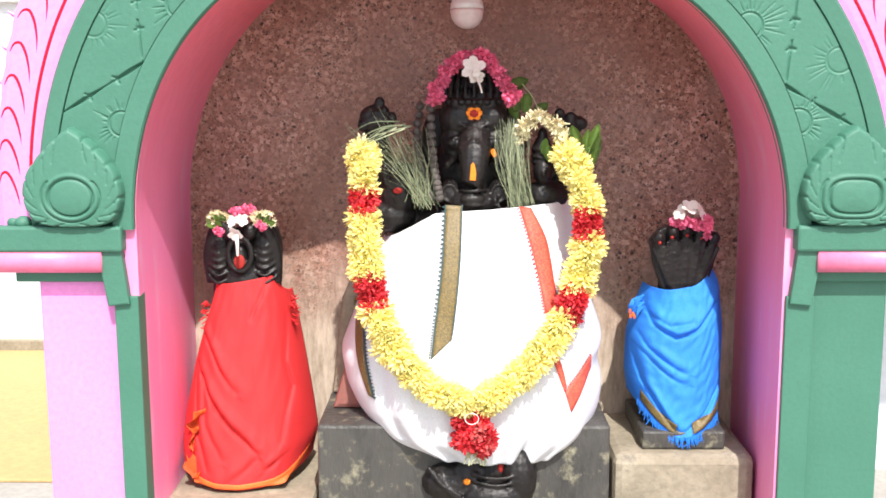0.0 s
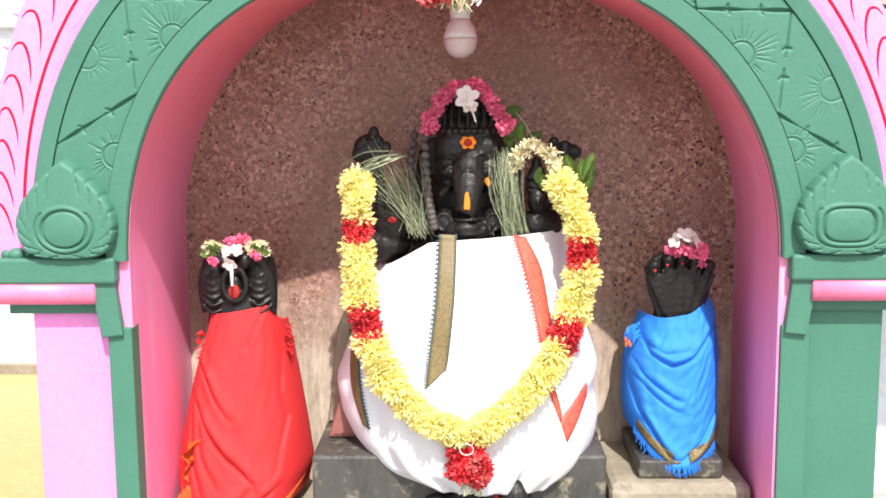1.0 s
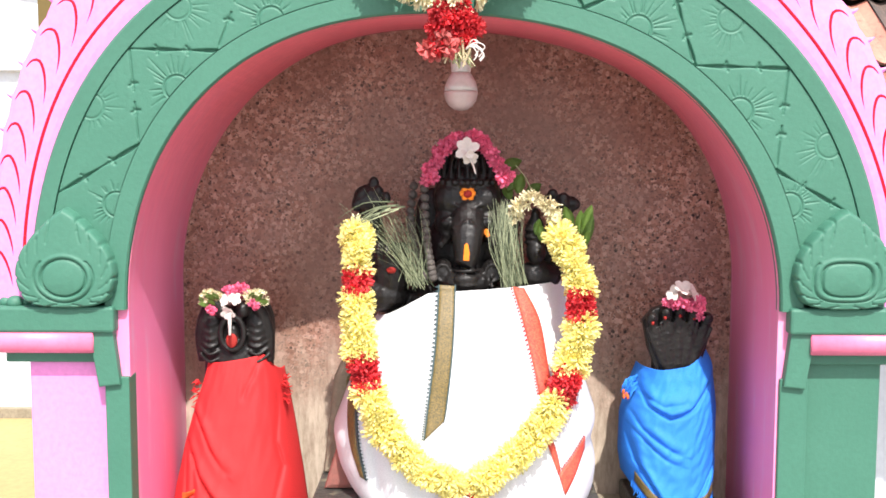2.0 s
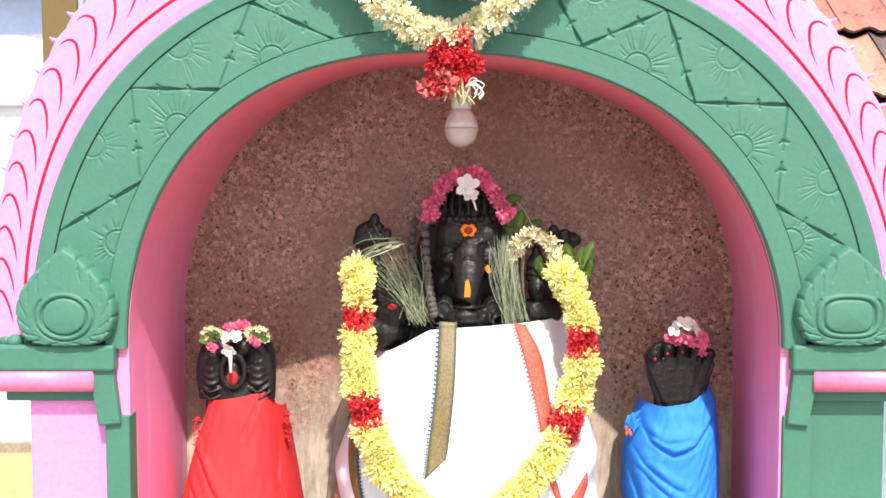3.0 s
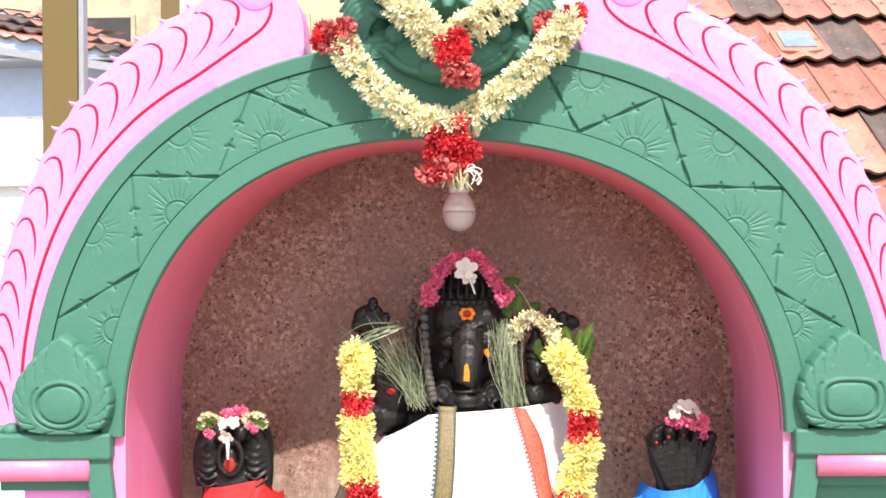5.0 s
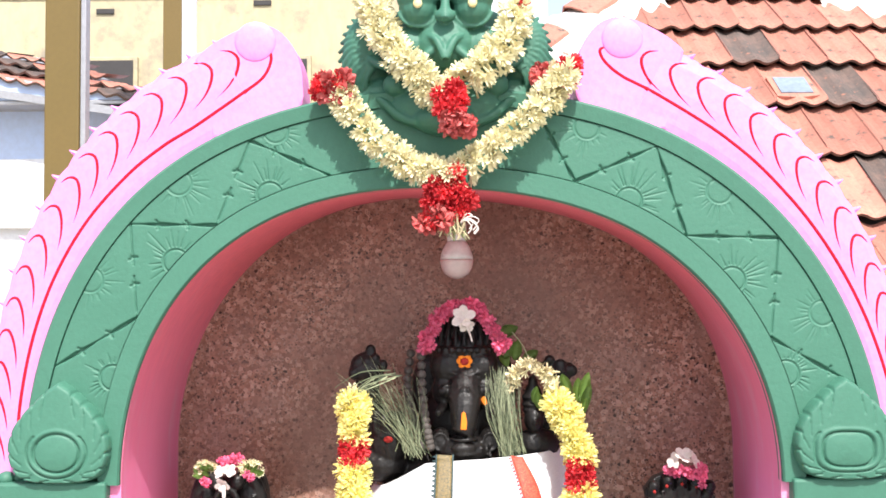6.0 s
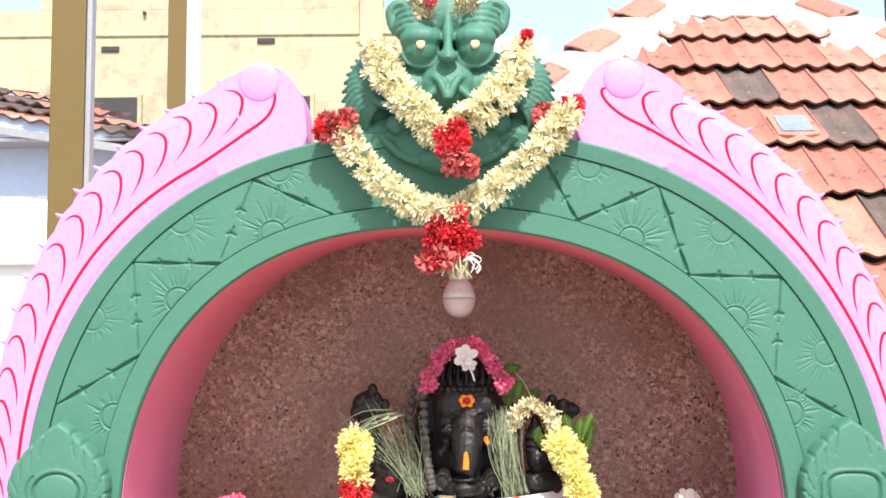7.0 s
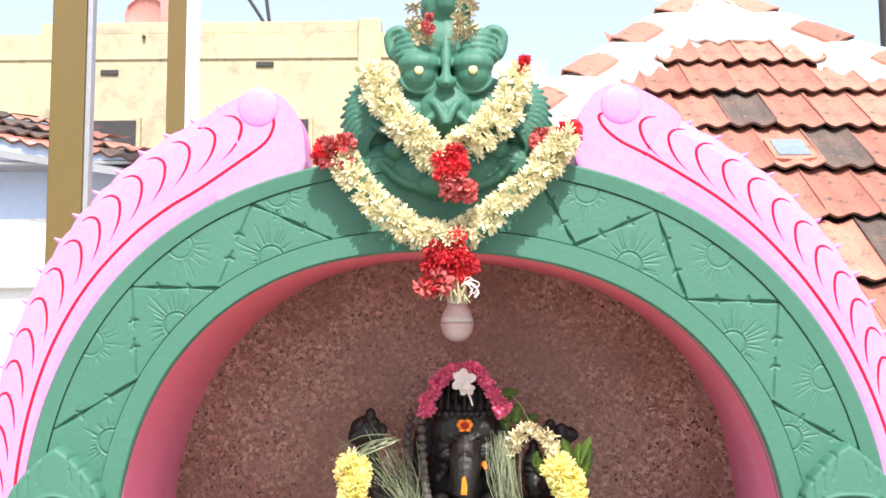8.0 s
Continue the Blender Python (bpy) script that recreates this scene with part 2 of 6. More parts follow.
def sweep(bm, curve, section, first, last, steps, closed=True):
    """A section of (s, y) pairs carried along an arch curve(deg, s)."""
    rows = []
    for k in range(steps + 1):
        deg = first + (last - first) * k / steps
        rows.append([bm.verts.new((x, y, z)) for s, y in section for x, z in [curve(deg, s)]])
    n = len(section)
    for u, w in zip(rows, rows[1:]):
        for j in range(n if closed else n - 1):
            bm.faces.new((u[j], u[(j + 1) % n], w[(j + 1) % n], w[j]))
    if closed:
        bm.faces.new(rows[0])
        bm.faces.new(rows[-1][::-1])
    bmesh.ops.recalc_face_normals(bm, faces=bm.faces)
    return bm


# ---- ground and the niche ----
bm = bmesh.new()
bmesh.ops.create_grid(bm, x_segments=40, y_segments=40, size=400)
ground = tagged(part("ground", bm, GROUND), "dusty grey concrete yard around the shrine", "ground", kind="structure")

shrine = empty("shrine_arch", "painted masonry shrine arch in green and pink", "shrine", kind="structure")

section = [(0.004, 0.003), (0.004, -0.022), (0.02, -0.026), (0.215, -0.026), (0.245, -0.004), (0.80, -0.004), (0.824, -0.004), (0.836, -0.0185), (0.975, -0.0215), (1.0, -0.017), (1.0, 0.10), (0.36, 0.10), (0.36, 0.003)]
arch = part("arch_band", sweep(bmesh.new(), between, section, 0, 180, 96), GREEN, shrine, "green painted moulded arch band")

# lining of the niche: barrel vault on straight cheeks
def lining(deg, s):
    """s: 0 front edge, 1 outside of the front edge, 2 back edge, 3 outside of the back edge."""
    x, z = inner(deg) if s < 2 else inner_back(deg)
    g = 1 + 0.09 * (s % 2)
    return x * g, CZ + (z - CZ) * g


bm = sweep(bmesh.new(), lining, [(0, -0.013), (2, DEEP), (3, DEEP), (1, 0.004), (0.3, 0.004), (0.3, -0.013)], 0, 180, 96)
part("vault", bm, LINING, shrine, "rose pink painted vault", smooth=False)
for sgn in (-1, 1):
    # a cheek wall splayed towards the back
    (xf, _), (xb, _) = (inner(0), inner_back(0)) if sgn > 0 else (inner(180), inner_back(180))
    bm = bmesh.new()
    wide = 0.585 if sgn < 0 else 0.600
    plan = [(xf, -0.013), (xb, DEEP), (sgn * 0.605, DEEP), (sgn * wide, -0.013)]
    low, high = ([bm.verts.new((x, y, z)) for x, y in plan] for z in (0.0, CZ))
    bm.faces.new(low)
    bm.faces.new(high)
    for k in range(4):
        bm.faces.new((low[k], low[(k + 1) % 4], high[(k + 1) % 4], high[k]))
    bmesh.ops.recalc_face_normals(bm, faces=bm.faces)
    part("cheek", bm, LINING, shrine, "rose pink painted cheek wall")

back = part("back_slab", boxed((-0.62, DEEP, 0.0), (0.62, DEEP + 0.05, 1.76)), GRANITE, shrine, "speckled brown polished granite back slab")
part("niche_floor", boxed((-0.552, 0.0, 0.0), (0.556, DEEP, 0.60), 0.006), STONE_PALE, shrine, "stained pale stone floor of the niche")

part("vault_shell", sweep(bmesh.new(), between, [(0.37, 0.101), (0.37, 0.43), (0.88, 0.43), (0.88, 0.101)], 0, 180, 60), PINK, shrine, "pink painted outer shell of the vault")

# pillars with their strips, shelves and corbels
for sgn in (-1, 1):
    def bx(x0, x1, y0, y1, z0, z1, bev=0.004):
        return boxed((min(sgn * x0, sgn * x1), y0, z0), (max(sgn * x0, sgn * x1), y1, z1), bev)

    part("pillar", bx(0.586 if sgn < 0 else 0.601, 0.722 if sgn < 0 else 0.731, 0.0, 0.42, 0.0, 1.12), PINK if sgn < 0 else GREEN, shrine, "pink painted pillar" if sgn < 0 else "green painted pillar")
    part("pillar_strip", bx(0.545 if sgn < 0 else 0.554, 0.586 if sgn < 0 else 0.601, -0.021, 0.02, 0.0, 1.09, 0.002), GREEN, shrine, "green painted edge strip")
    part("shelf", bx(0.563, 0.90, -0.038, 0.16, 1.168, 1.212, 0.005), GREEN, shrine, "green painted ledge")
    bm = bmesh.new()
    tube(bm, [(sgn * 0.60, -0.022, 1.152), (sgn * 0.74, -0.022, 1.152), (sgn * 0.90, -0.022, 1.152)], 0.021, 12)
    part("roll_moulding", bm, ROSE, shrine, "pink painted roll moulding", smooth=True)
    part("lower_ledge", bx(0.598, 0.757, -0.012, 0.1, 1.113, 1.133, 0.003), GREEN, shrine)
    bm = bmesh.new()
    plate(bm, [(sgn * 0.568, 1.205), (sgn * 0.608, 1.205), (sgn * 0.608, 1.165), (sgn * 0.594, 1.074), (sgn * 0.5575, 1.078), (sgn * 0.568, 1.17)], -0.030, 0.05, 0.003)
    part("corbel", bm, GREEN, shrine, "green painted corbel")

bm = bmesh.new()
for x, y, r in ((-0.752, -0.010, 0.013), (-0.735, -0.016, 0.015), (-0.719, -0.008, 0.011), (-0.742, 0.004, 0.016)):
    ball(bm, (x, y, 1.216), (r, r, r * 0.85), 12)
part("plaster_lump", bm, GREEN, shrine, "green painted lump of plaster on the ledge", smooth=True)

# pink border of leaf scrolls, one on each side
SPIKES = 17


def rim(u):
    """Height of the border's scalloped edge at lobe phase u."""
    return 0.965 + 0.035 * (1 - abs(2 * (u % 1) - 1)) ** 0.7


for sgn in (-1, 1):
    def spike_at(k):
        """Angle above the springing of spike k; the left side is laid out closer towards the top."""
        if sgn > 0:
            return 25.6 + 3.8 * (k - 6)
        return 25.9 + 4.0 * (k - 6) if k <= 9 else 37.9 + 3.5 * (k - 9)

    def lobe_at(d):
        if sgn > 0:
            return (d - 25.6) / 3.8
        return (d - 25.9) / 4.0 if d <= 37.9 else 3 + (d - 37.9) / 3.5

    def deg_of(k):
        return 180 - spike_at(k) if sgn < 0 else spike_at(k)

    bm = bmesh.new()
    steps = 150
    rows = []
    end = 62.5
    for k in range(steps + 1):
        d = -2 + (end + 2) * k / steps
        deg = 180 - d if sgn < 0 else d
        e = rim(lobe_at(d) + 0.5)
        prof = [(0.0, -0.012), (0.10, -0.0145), (0.16, -0.015), (0.24, -0.016), (0.5, -0.0175), (0.8, -0.015), (0.95 * e, -0.010), (e, 0.004), (e, 0.075), (0.0, 0.075)]
        rows.append([bm.verts.new((x, y, z)) for s, y in prof for x, z in [beyond(deg, s)]])
    m = len(rows[0])
    for u, w in zip(rows, rows[1:]):
        for j in range(m):
            bm.faces.new((u[j], u[(j + 1) % m], w[(j + 1) % m], w[j]))
    bm.faces.new(rows[0])
    bm.faces.new(rows[-1][::-1])
    # rounded scroll at the upper end
    tip = spline([(0.385, 0, 1.790), (0.315, 0, 1.812), (0.240, 0, 1.834), (0.232, 0, 1.885), (0.243, 0, 1.935), (0.272, 0, 1.972), (0.310, 0, 1.984), (0.345, 0, 1.972), (0.385, 0, 1.950), (0.415, 0, 1.925)], 40)
    push = 0.010 if sgn < 0 else -0.013
    plate(bm, [(sgn * (p.x + push), p.z - (0.008 if sgn < 0 else 0)) for p in tip], -0.0148, 0.074, 0.005)
    bmesh.ops.recalc_face_normals(bm, faces=bm.faces)
    scroll = part("leaf_border", bm, PINK, shrine, "pink painted scalloped leaf border")
    face = front_of(scroll)

    def on_face(points, n, sink):
        """A smooth line through (x, z) points, laid into the face of the border."""
        return [Vector((p.x, touch(face, p.x, p.z, -0.015) + sink, p.z)) for p in spline([(x, 0, z) for x, z in points], n)]

    kx = -0.322 if sgn < 0 else 0.298
    part("scroll_curl", ball(bmesh.new(), (kx, -0.0145, 1.946), (0.035, 0.006, 0.034), 32), PINK, scroll, smooth=True)
    for k in range(1, SPIKES):
        deg = deg_of(k)
        x, z = beyond(deg, 0.968)
        part("spike", tube(bmesh.new(), [(x, 0.0, z), (x + sgn * 0.006, -0.004, z + 0.003), (x + sgn * 0.010, -0.006, z + 0.006)], lambda t: 0.0056 * (1 - 0.85 * t), 6), PINK, scroll)
        pts = [(deg + sgn * u, h) for u, h in ((-0.1, 0.87), (1.0, 0.81), (1.35, 0.70), (0.3, 0.56), (-1.5, 0.45), (-3.9 - 0.04 * k, 0.36))]
        line = on_face([p for d, h in pts for p in [beyond(d, h)]], 14, 0.0016)
        part("red_stroke", tube(bmesh.new(), line, lambda t: 0.0010 + 0.0022 * math.sin(math.pi * min(1, 0.12 + t * 0.85)), 6), RED_LINE, scroll, "red painted groove")
    line = [red_ring(180 - d if sgn < 0 else d) for d in (4, 12, 20, 28, 36, 44, 50, 55)]
    curl = ((0.342, 1.859), (0.308, 1.886), (0.295, 1.915), (0.301, 1.935), (0.312, 1.936)) if sgn < 0 else ((0.344, 1.857), (0.297, 1.882), (0.269, 1.906), (0.260, 1.926), (0.272, 1.933))
    line = on_face(line + [(sgn * x, z) for x, z in curl], 70, 0.0022)
    part("red_line", tube(bmesh.new(), line, lambda t: 0.0036 if t < 0.94 else 0.0036 - 0.03 * (t - 0.94), 10), RED_LINE, scroll, "red painted groove")

# ---- neighbouring houses ----
def clay_tile():
    """One interlocking clay tile, lower edge at y = 0, with two channels."""
    bm = bmesh.new()
    w, l, rows = 0.218, 0.42, []
    for yy, lift in ((0, 0.042), (0.02, 0.046), (l, 0.0)):
        rows.append([bm.verts.new((w * (k / 12 - 0.5), yy, lift + 0.010 * math.cos(k / 12 * 4 * math.pi) + (0.006 if k in (0, 12) else 0))) for k in range(13)])
    under = [bm.verts.new((v.co.x, 0.004, v.co.z - 0.013)) for v in rows[0]]
    for u, v in ((under, rows[0]), (rows[0], rows[1]), (rows[1], rows[2])):
        for k in range(12):
            bm.faces.new((u[k], u[k + 1], v[k + 1], v[k]))
    return bm


def tiled_slope(roof, origin, pitch, spans, first_row, mats, rng, turn=0.0, step=0.34, tip=0.0, mossy=0.03):
    """Rows of tiles on a slope: origin at the reference row's lower edge, spans(row) gives the x range."""
    protos = [part("tile", clay_tile(), m, roof) for m in mats]
    # dark lower lips: soot, with the shade under each row put into the colour
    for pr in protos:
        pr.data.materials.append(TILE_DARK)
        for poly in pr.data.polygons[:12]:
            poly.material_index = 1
    base = pose(*origin, 0, 0, turn) @ pose(0, 0, 0, 0, tip, 0) @ pose(0, 0, 0, pitch, 0, 0)
    used = [False] * len(mats)
    for row, (x0, x1) in spans:
        n0, n1 = math.floor(x0 / 0.211), math.ceil(x1 / 0.211)
        for n in range(n0, n1):
            x = 0.211 * n + (0.105 if row % 2 else 0)
            if not x0 <= x <= x1:
                continue
            which = 1 if len(mats) > 1 and rng.random() < mossy else 0
            if (row, n) in first_row:
                which = first_row[row, n]
            m = base @ pose(x, (step(row) if callable(step) else row * step) + rng.uniform(-0.008, 0.008), 0.004 * rng.random(), rng.uniform(-1, 1), rng.uniform(-1.2, 1.2), rng.uniform(-0.8, 0.8))
            if not used[which]:
                used[which] = True
                protos[which].matrix_basis = m
            else:
                again(protos[which], "tile", m, roof)
    return base


rng = random.Random(5)
# hip-roofed house close behind on one side
house = empty("tiled_house", "low house with red clay tile hip roof and white mortared hips", "house", at=(0, 0, 0))
X0, Y0, Z0, PITCH = 1.470, 2.60, 2.270, 40.5
APEX, SIDE = 1.93, 0.75


def row_at(row):
    """Distance up the slope of a row's lower edge; the laps close up towards the ridge."""
    return 0.376 * row - 0.008 * row * row


def half(row):
    return max(0.02, (APEX - row_at(row) - 0.14) * SIDE)


spans = [(r, (-half(r), half(r))) for r in range(-4, 4)]
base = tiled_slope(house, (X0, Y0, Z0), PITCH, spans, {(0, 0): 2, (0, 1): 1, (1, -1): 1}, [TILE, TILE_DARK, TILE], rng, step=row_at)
bm = bmesh.new()
L = 1.15
vs = [bm.verts.new(base @ Vector(v)) for v in ((0, APEX, -0.03), (-(APEX + L) * SIDE, -L, -0.03), ((APEX + L) * SIDE, -L, -0.03))]
bm.faces.new(vs)
ex = bmesh.ops.extrude_face_region(bm, geom=bm.faces[:])
bmesh.ops.translate(bm, vec=(0, 0.02, -0.05), verts=[v for v in ex["geom"] if isinstance(v, bmesh.types.BMVert)])
bmesh.ops.recalc_face_normals(bm, faces=bm.faces)
# the deck's dark colour deepens the shade between the tile rows
part("roof_deck", bm, DARK, house)
# glass tile
g = base @ pose(0.0, -0.02, 0.03)
part("glass_tile", plate(bmesh.new(), [(-0.068, -0.075), (0.068, -0.075), (0.068, 0.075), (-0.068, 0.075)], -0.006, 0.006), CLOUDED, house, "clouded glass roof tile").matrix_basis = g @ pose(0, 0.17, 0.015, -94, 0, 0)
part("glass_bed", plate(bmesh.new(), [(-0.09, -0.10), (0.0, -0.115), (0.095, -0.095), (0.088, 0.092), (-0.02, 0.10), (-0.092, 0.088)], -0.008, 0.008), TILE, house).matrix_basis = g @ pose(0, 0.17, 0.008, -94, 0, 0)
# lime mortar over the top of the slope
mb, rows = bmesh.new(), []
for k in range(13):
    d = row_at(3) + 0.27 + (APEX - row_at(3) - 0.27) * k / 12
    h = (APEX - d) * SIDE + 0.02
    rows.append([mb.verts.new(base @ Vector((h * (j / 8 - 1), d + (0.05 * noise.noise(Vector((j * 0.9, k, 2.0))) if k == 0 else 0), 0.035 + 0.035 * min(1, k / 2) + 0.02 * noise.noise(Vector((j * 0.8, k * 0.7, 5.0)))))) for j in range(17)])
for u, w in zip(rows, rows[1:]):
    for j in range(16):
        mb.faces.new((u[j], u[j + 1], w[j + 1], w[j]))
bmesh.ops.recalc_face_normals(mb, faces=mb.faces)
bmesh.ops.solidify(mb, geom=mb.faces[:], thickness=0.03)
part("ridge_mortar", mb, MORTAR, house, "white lime mortar at the top of the roof", smooth=True)
# side slopes and mortared hips
for s in (-1, 1):
    bm = bmesh.new()
    a, b = base @ Vector((0, APEX, -0.01)), base @ Vector((s * (APEX + L) * SIDE, -L, -0.01))
    vs = [bm.verts.new(v) for v in (a, b, b + Vector((0, 4.5, 0)), a + Vector((0, 0.8, 0)))]
    f = bm.faces.new(vs if s < 0 else vs[::-1])
    ex = bmesh.ops.extrude_face_region(bm, geom=[f])
    bmesh.ops.translate(bm, vec=(0, 0, -0.06), verts=[v for v in ex["geom"] if isinstance(v, bmesh.types.BMVert)])
    bmesh.ops.recalc_face_normals(bm, faces=bm.faces)
    part("side_slope", bm, TILE, house)
    # a wide bed of lime mortar on the face and on the far side, ridge tiles bedded in it
    mb, rows = bmesh.new(), []
    flat = (base @ Vector((-s, 0, 0)) - base @ Vector((0, 0, 0))).normalized()
    nrm = (base @ Vector((0, 0, 1)) - base @ Vector((0, 0, 0))).normalized()
    for k in range(150):
        p = a.lerp(b, k / 149)
        swell = 0.022 if not 0.27 < (8 * k / 149) % 1 < 0.90 else 0.0
        wv = [0.28 + 0.11 * noise.noise(Vector((k * 0.28, s, 0))), 0.17, 0.08, -0.03, -0.125, -0.125]
        rows.append([mb.verts.new(p + flat * w + nrm * (h + swell + 0.008 * noise.noise(Vector((k * 0.35, w * 20, s)))) + Vector((0, d, -0.5 * d))) for w, h, d in zip(wv, (0.02, 0.055, 0.070, 0.072, 0.064, 0.0), (0, 0, 0, 0, 0, 0.3))])
    for u, v in zip(rows, rows[1:]):
        for k in range(5):
            mb.faces.new((u[k], u[k + 1], v[k + 1], v[k]))
    bmesh.ops.recalc_face_normals(mb, faces=mb.faces)
    part("hip_mortar", mb, MORTAR, house, "white lime mortar along the hip", smooth=True)
    along_hip = (b - a).normalized()
    across = (flat - along_hip * flat.dot(along_hip)).normalized()
    for k in range(8):
        p, q = a.lerp(b, (k + 0.30) / 8), a.lerp(b, (k + 0.88) / 8)
        rt = bmesh.new()
        rg = []
        for pt, g in ((p, 1.0), (q, 1.05)):
            rg.append([rt.verts.new(pt + across * (w - 0.03) * g + nrm * h * g + Vector((0, d, -0.5 * d))) for w, h, d in ((0.10, 0.050, 0), (0.075, 0.082, 0), (0.02, 0.093, 0), (-0.03, 0.093, 0), (-0.075, 0.084, 0), (-0.08, 0.02, 0.2))])
        for m in range(5):
            rt.faces.new((rg[0][m], rg[0][m + 1], rg[1][m + 1], rg[1][m]))
        bmesh.ops.recalc_face_normals(rt, faces=rt.faces)
        bmesh.ops.solidify(rt, geom=rt.faces[:], thickness=0.008)
        part("ridge_tile", rt, TILE, house)
ball_bm = bmesh.new()
for k in range(14):
    ball(ball_bm, (base @ Vector((0, APEX, 0.0))) + Vector((rng.uniform(-0.16, 0.16), rng.uniform(-0.1, 0.1), rng.uniform(-0.04, 0.07))), rng.uniform(0.06, 0.11), 8)
part("apex_mortar", ball_bm, MORTAR, house, smooth=True)
e0 = base @ Vector((0, -L + 0.12, 0))
part("wall", boxed((X0 - 2.2, e0.y + 0.25, 0), (X0 + 2.2, e0.y + 4.4, e0.z)), WALL_WHITE, house, "whitewashed wall")

# blue-white house on the other side
blue = empty("blue_house", "pale blue washed house with a clay tile roof", "house")
WY = 3.85
part("wall", boxed((-7.0, WY, 0.0), (-1.35, WY + 4, 2.27)), WALL_WHITE, blue, "white lower wall")
part("upper_wall", boxed((-7.0, WY + 0.005, 2.27), (-1.37, WY + 3.9, 2.53)), WALL_BLUE, blue, "pale blue upper wall")
part("ledge", boxed((-7.0, WY - 0.05, 1.89), (-1.33, WY + 0.1, 1.925), 0.01), WALL_WHITE, blue)
part("eave", boxed((-7.0, WY - 0.20, 2.53), (-1.42, WY + 0.2, 2.552), 0.006), GREY, blue, "grey weathered eave board")
part("gable", plate(bmesh.new(), [(-3.6, 2.553), (-1.68, 2.553), (-1.68, 2.56), (-3.6, 2.90)], WY - 0.2, WY + 0.1), WALL_BLUE, blue, "pale blue gable")
part("skirting", boxed((-7.0, WY - 0.03, 0.0), (-1.33, WY + 0.02, 0.07), 0.008), STONE_PALE, blue)
win = part("window", boxed((-2.42, WY - 0.02, 1.02), (-2.10, WY + 0.03, 1.46), 0.006), WALL_WHITE, blue, "small white framed window")
part("pane", boxed((-2.38, WY - 0.03, 1.06), (-2.14, WY - 0.015, 1.42)), DARK, win)
tagged(part("house_floor", boxed((-7.0, 1.9, 0.0), (-0.9, WY - 0.03, 0.012), 0.004), YELLOW_FLOOR), "yellow painted floor strip before the blue house", "floor", kind="structure")
spans = [(r, (-4.0, 0.62 - 0.32 * r)) for r in range(0, 4)]
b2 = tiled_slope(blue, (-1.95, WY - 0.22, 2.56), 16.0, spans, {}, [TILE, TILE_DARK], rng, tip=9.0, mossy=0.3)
bm = bmesh.new()
vs = [bm.verts.new(b2 @ Vector(v)) for v in ((-5, 0, -0.02), (0.75, 0, -0.02), (-0.8, 1.75, -0.02), (-5, 1.75, -0.02))]
bm.faces.new(vs)
ex = bmesh.ops.extrude_face_region(bm, geom=bm.faces[:])
bmesh.ops.translate(bm, vec=(0, 0, -0.04), verts=[v for v in ex["geom"] if isinstance(v, bmesh.types.BMVert)])
bmesh.ops.recalc_face_normals(bm, faces=bm.faces)
part("roof_deck", bm, GREY, blue, "grey weathered roof boards")

# yellow building further off
far = empty("yellow_building", "flat-roofed yellow washed building with small vents", "building")
part("wall", boxed((-12, 11.0, 0), (-0.35, 18, 5.56)), WALL_YELLOW, far, "yellow washed wall with rain stains")
part("parapet", boxed((-12, 10.975, 5.22), (-0.34, 11.2, 5.26), 0.01), WALL_YELLOW, far)
part("parapet_wall", boxed((-5.15, 11.005, 5.56), (-1.15, 11.2, 5.71), 0.01), WALL_YELLOW, far)
part("parapet_pier", boxed((-1.15, 10.93, 5.0), (-0.86, 11.25, 5.72), 0.02), WALL_YELLOW, far)
part("parapet_pier", boxed((-4.9, 10.93, 5.0), (-4.65, 11.25, 5.72), 0.02), WALL_YELLOW, far)
for x, z in ((-4.27, 5.06), (-2.32, 5.15)):
    part("vent", boxed((x - 0.11, 10.975, z - 0.032), (x + 0.11, 11.02, z + 0.032), 0.006), DARK, far, "dark slot vent")
for x0, x1 in ((-4.43, -3.90), (-1.97, -1.76)):
    w = part("window", boxed((x0 - 0.05, 10.93, 3.6), (x1 + 0.05, 11.02, 4.48), 0.01), WALL_YELLOW, far)
    part("pane", boxed((x0, 10.915, 3.65), (x1, 10.935, 4.43)), DARK, w, "dark window opening")
part("shed", boxed((-0.33, 12, 0), (1.3, 16, 5.45)), WALL_WHITE, far, "pale wall of the rear wing")

# posts
for x, y, w, lab in ((-1.203, 1.5, 0.110, "tall brown enamelled square steel post"), (-1.805, 5.0, 0.122, "tall brown enamelled square steel post behind the houses")):
    p = empty("steel_post", lab, "post", "steel posts", at=(x, y, 0))
    part("shaft", boxed((-w / 2, -0.05, 0), (w / 2, 0.05, 6.0), 0.006), BROWN, p)
    # lighter side of the post, added as its own pale strip
    part("side_flange", boxed((w / 2 + 0.001, -0.045, 0), (w / 2 + 0.018 + (0.07 if y > 3 else 0), -0.005, 6.0), 0.003), GREY if y < 3 else WALL_WHITE, p, "pale side of the post")

# on the far roof: a dish and a leaning aerial; a grey pole beside the tiled house
dish = empty("satellite_dish", "faded red satellite dish on the far yellow roof", "satellite dish")
bm = bmesh.new()
bmesh.ops.create_uvsphere(bm, u_segments=24, v_segments=12, radius=0.28, matrix=Matrix.LocRotScale((-3.92, 11.3, 5.88), None, (1, 0.3, 1)))
bmesh.ops.delete(bm, geom=[v for v in bm.verts if v.co.y < 11.28], context="VERTS")
bmesh.ops.solidify(bm, geom=bm.faces[:], thickness=0.02)
DISH = material("faded_red_enamel", (0.62, 0.22, 0.18), (0.55, 0.25, 0.22), 0.5, 4, 40, 0.1)
part("reflector", bm, DISH, dish, smooth=True)
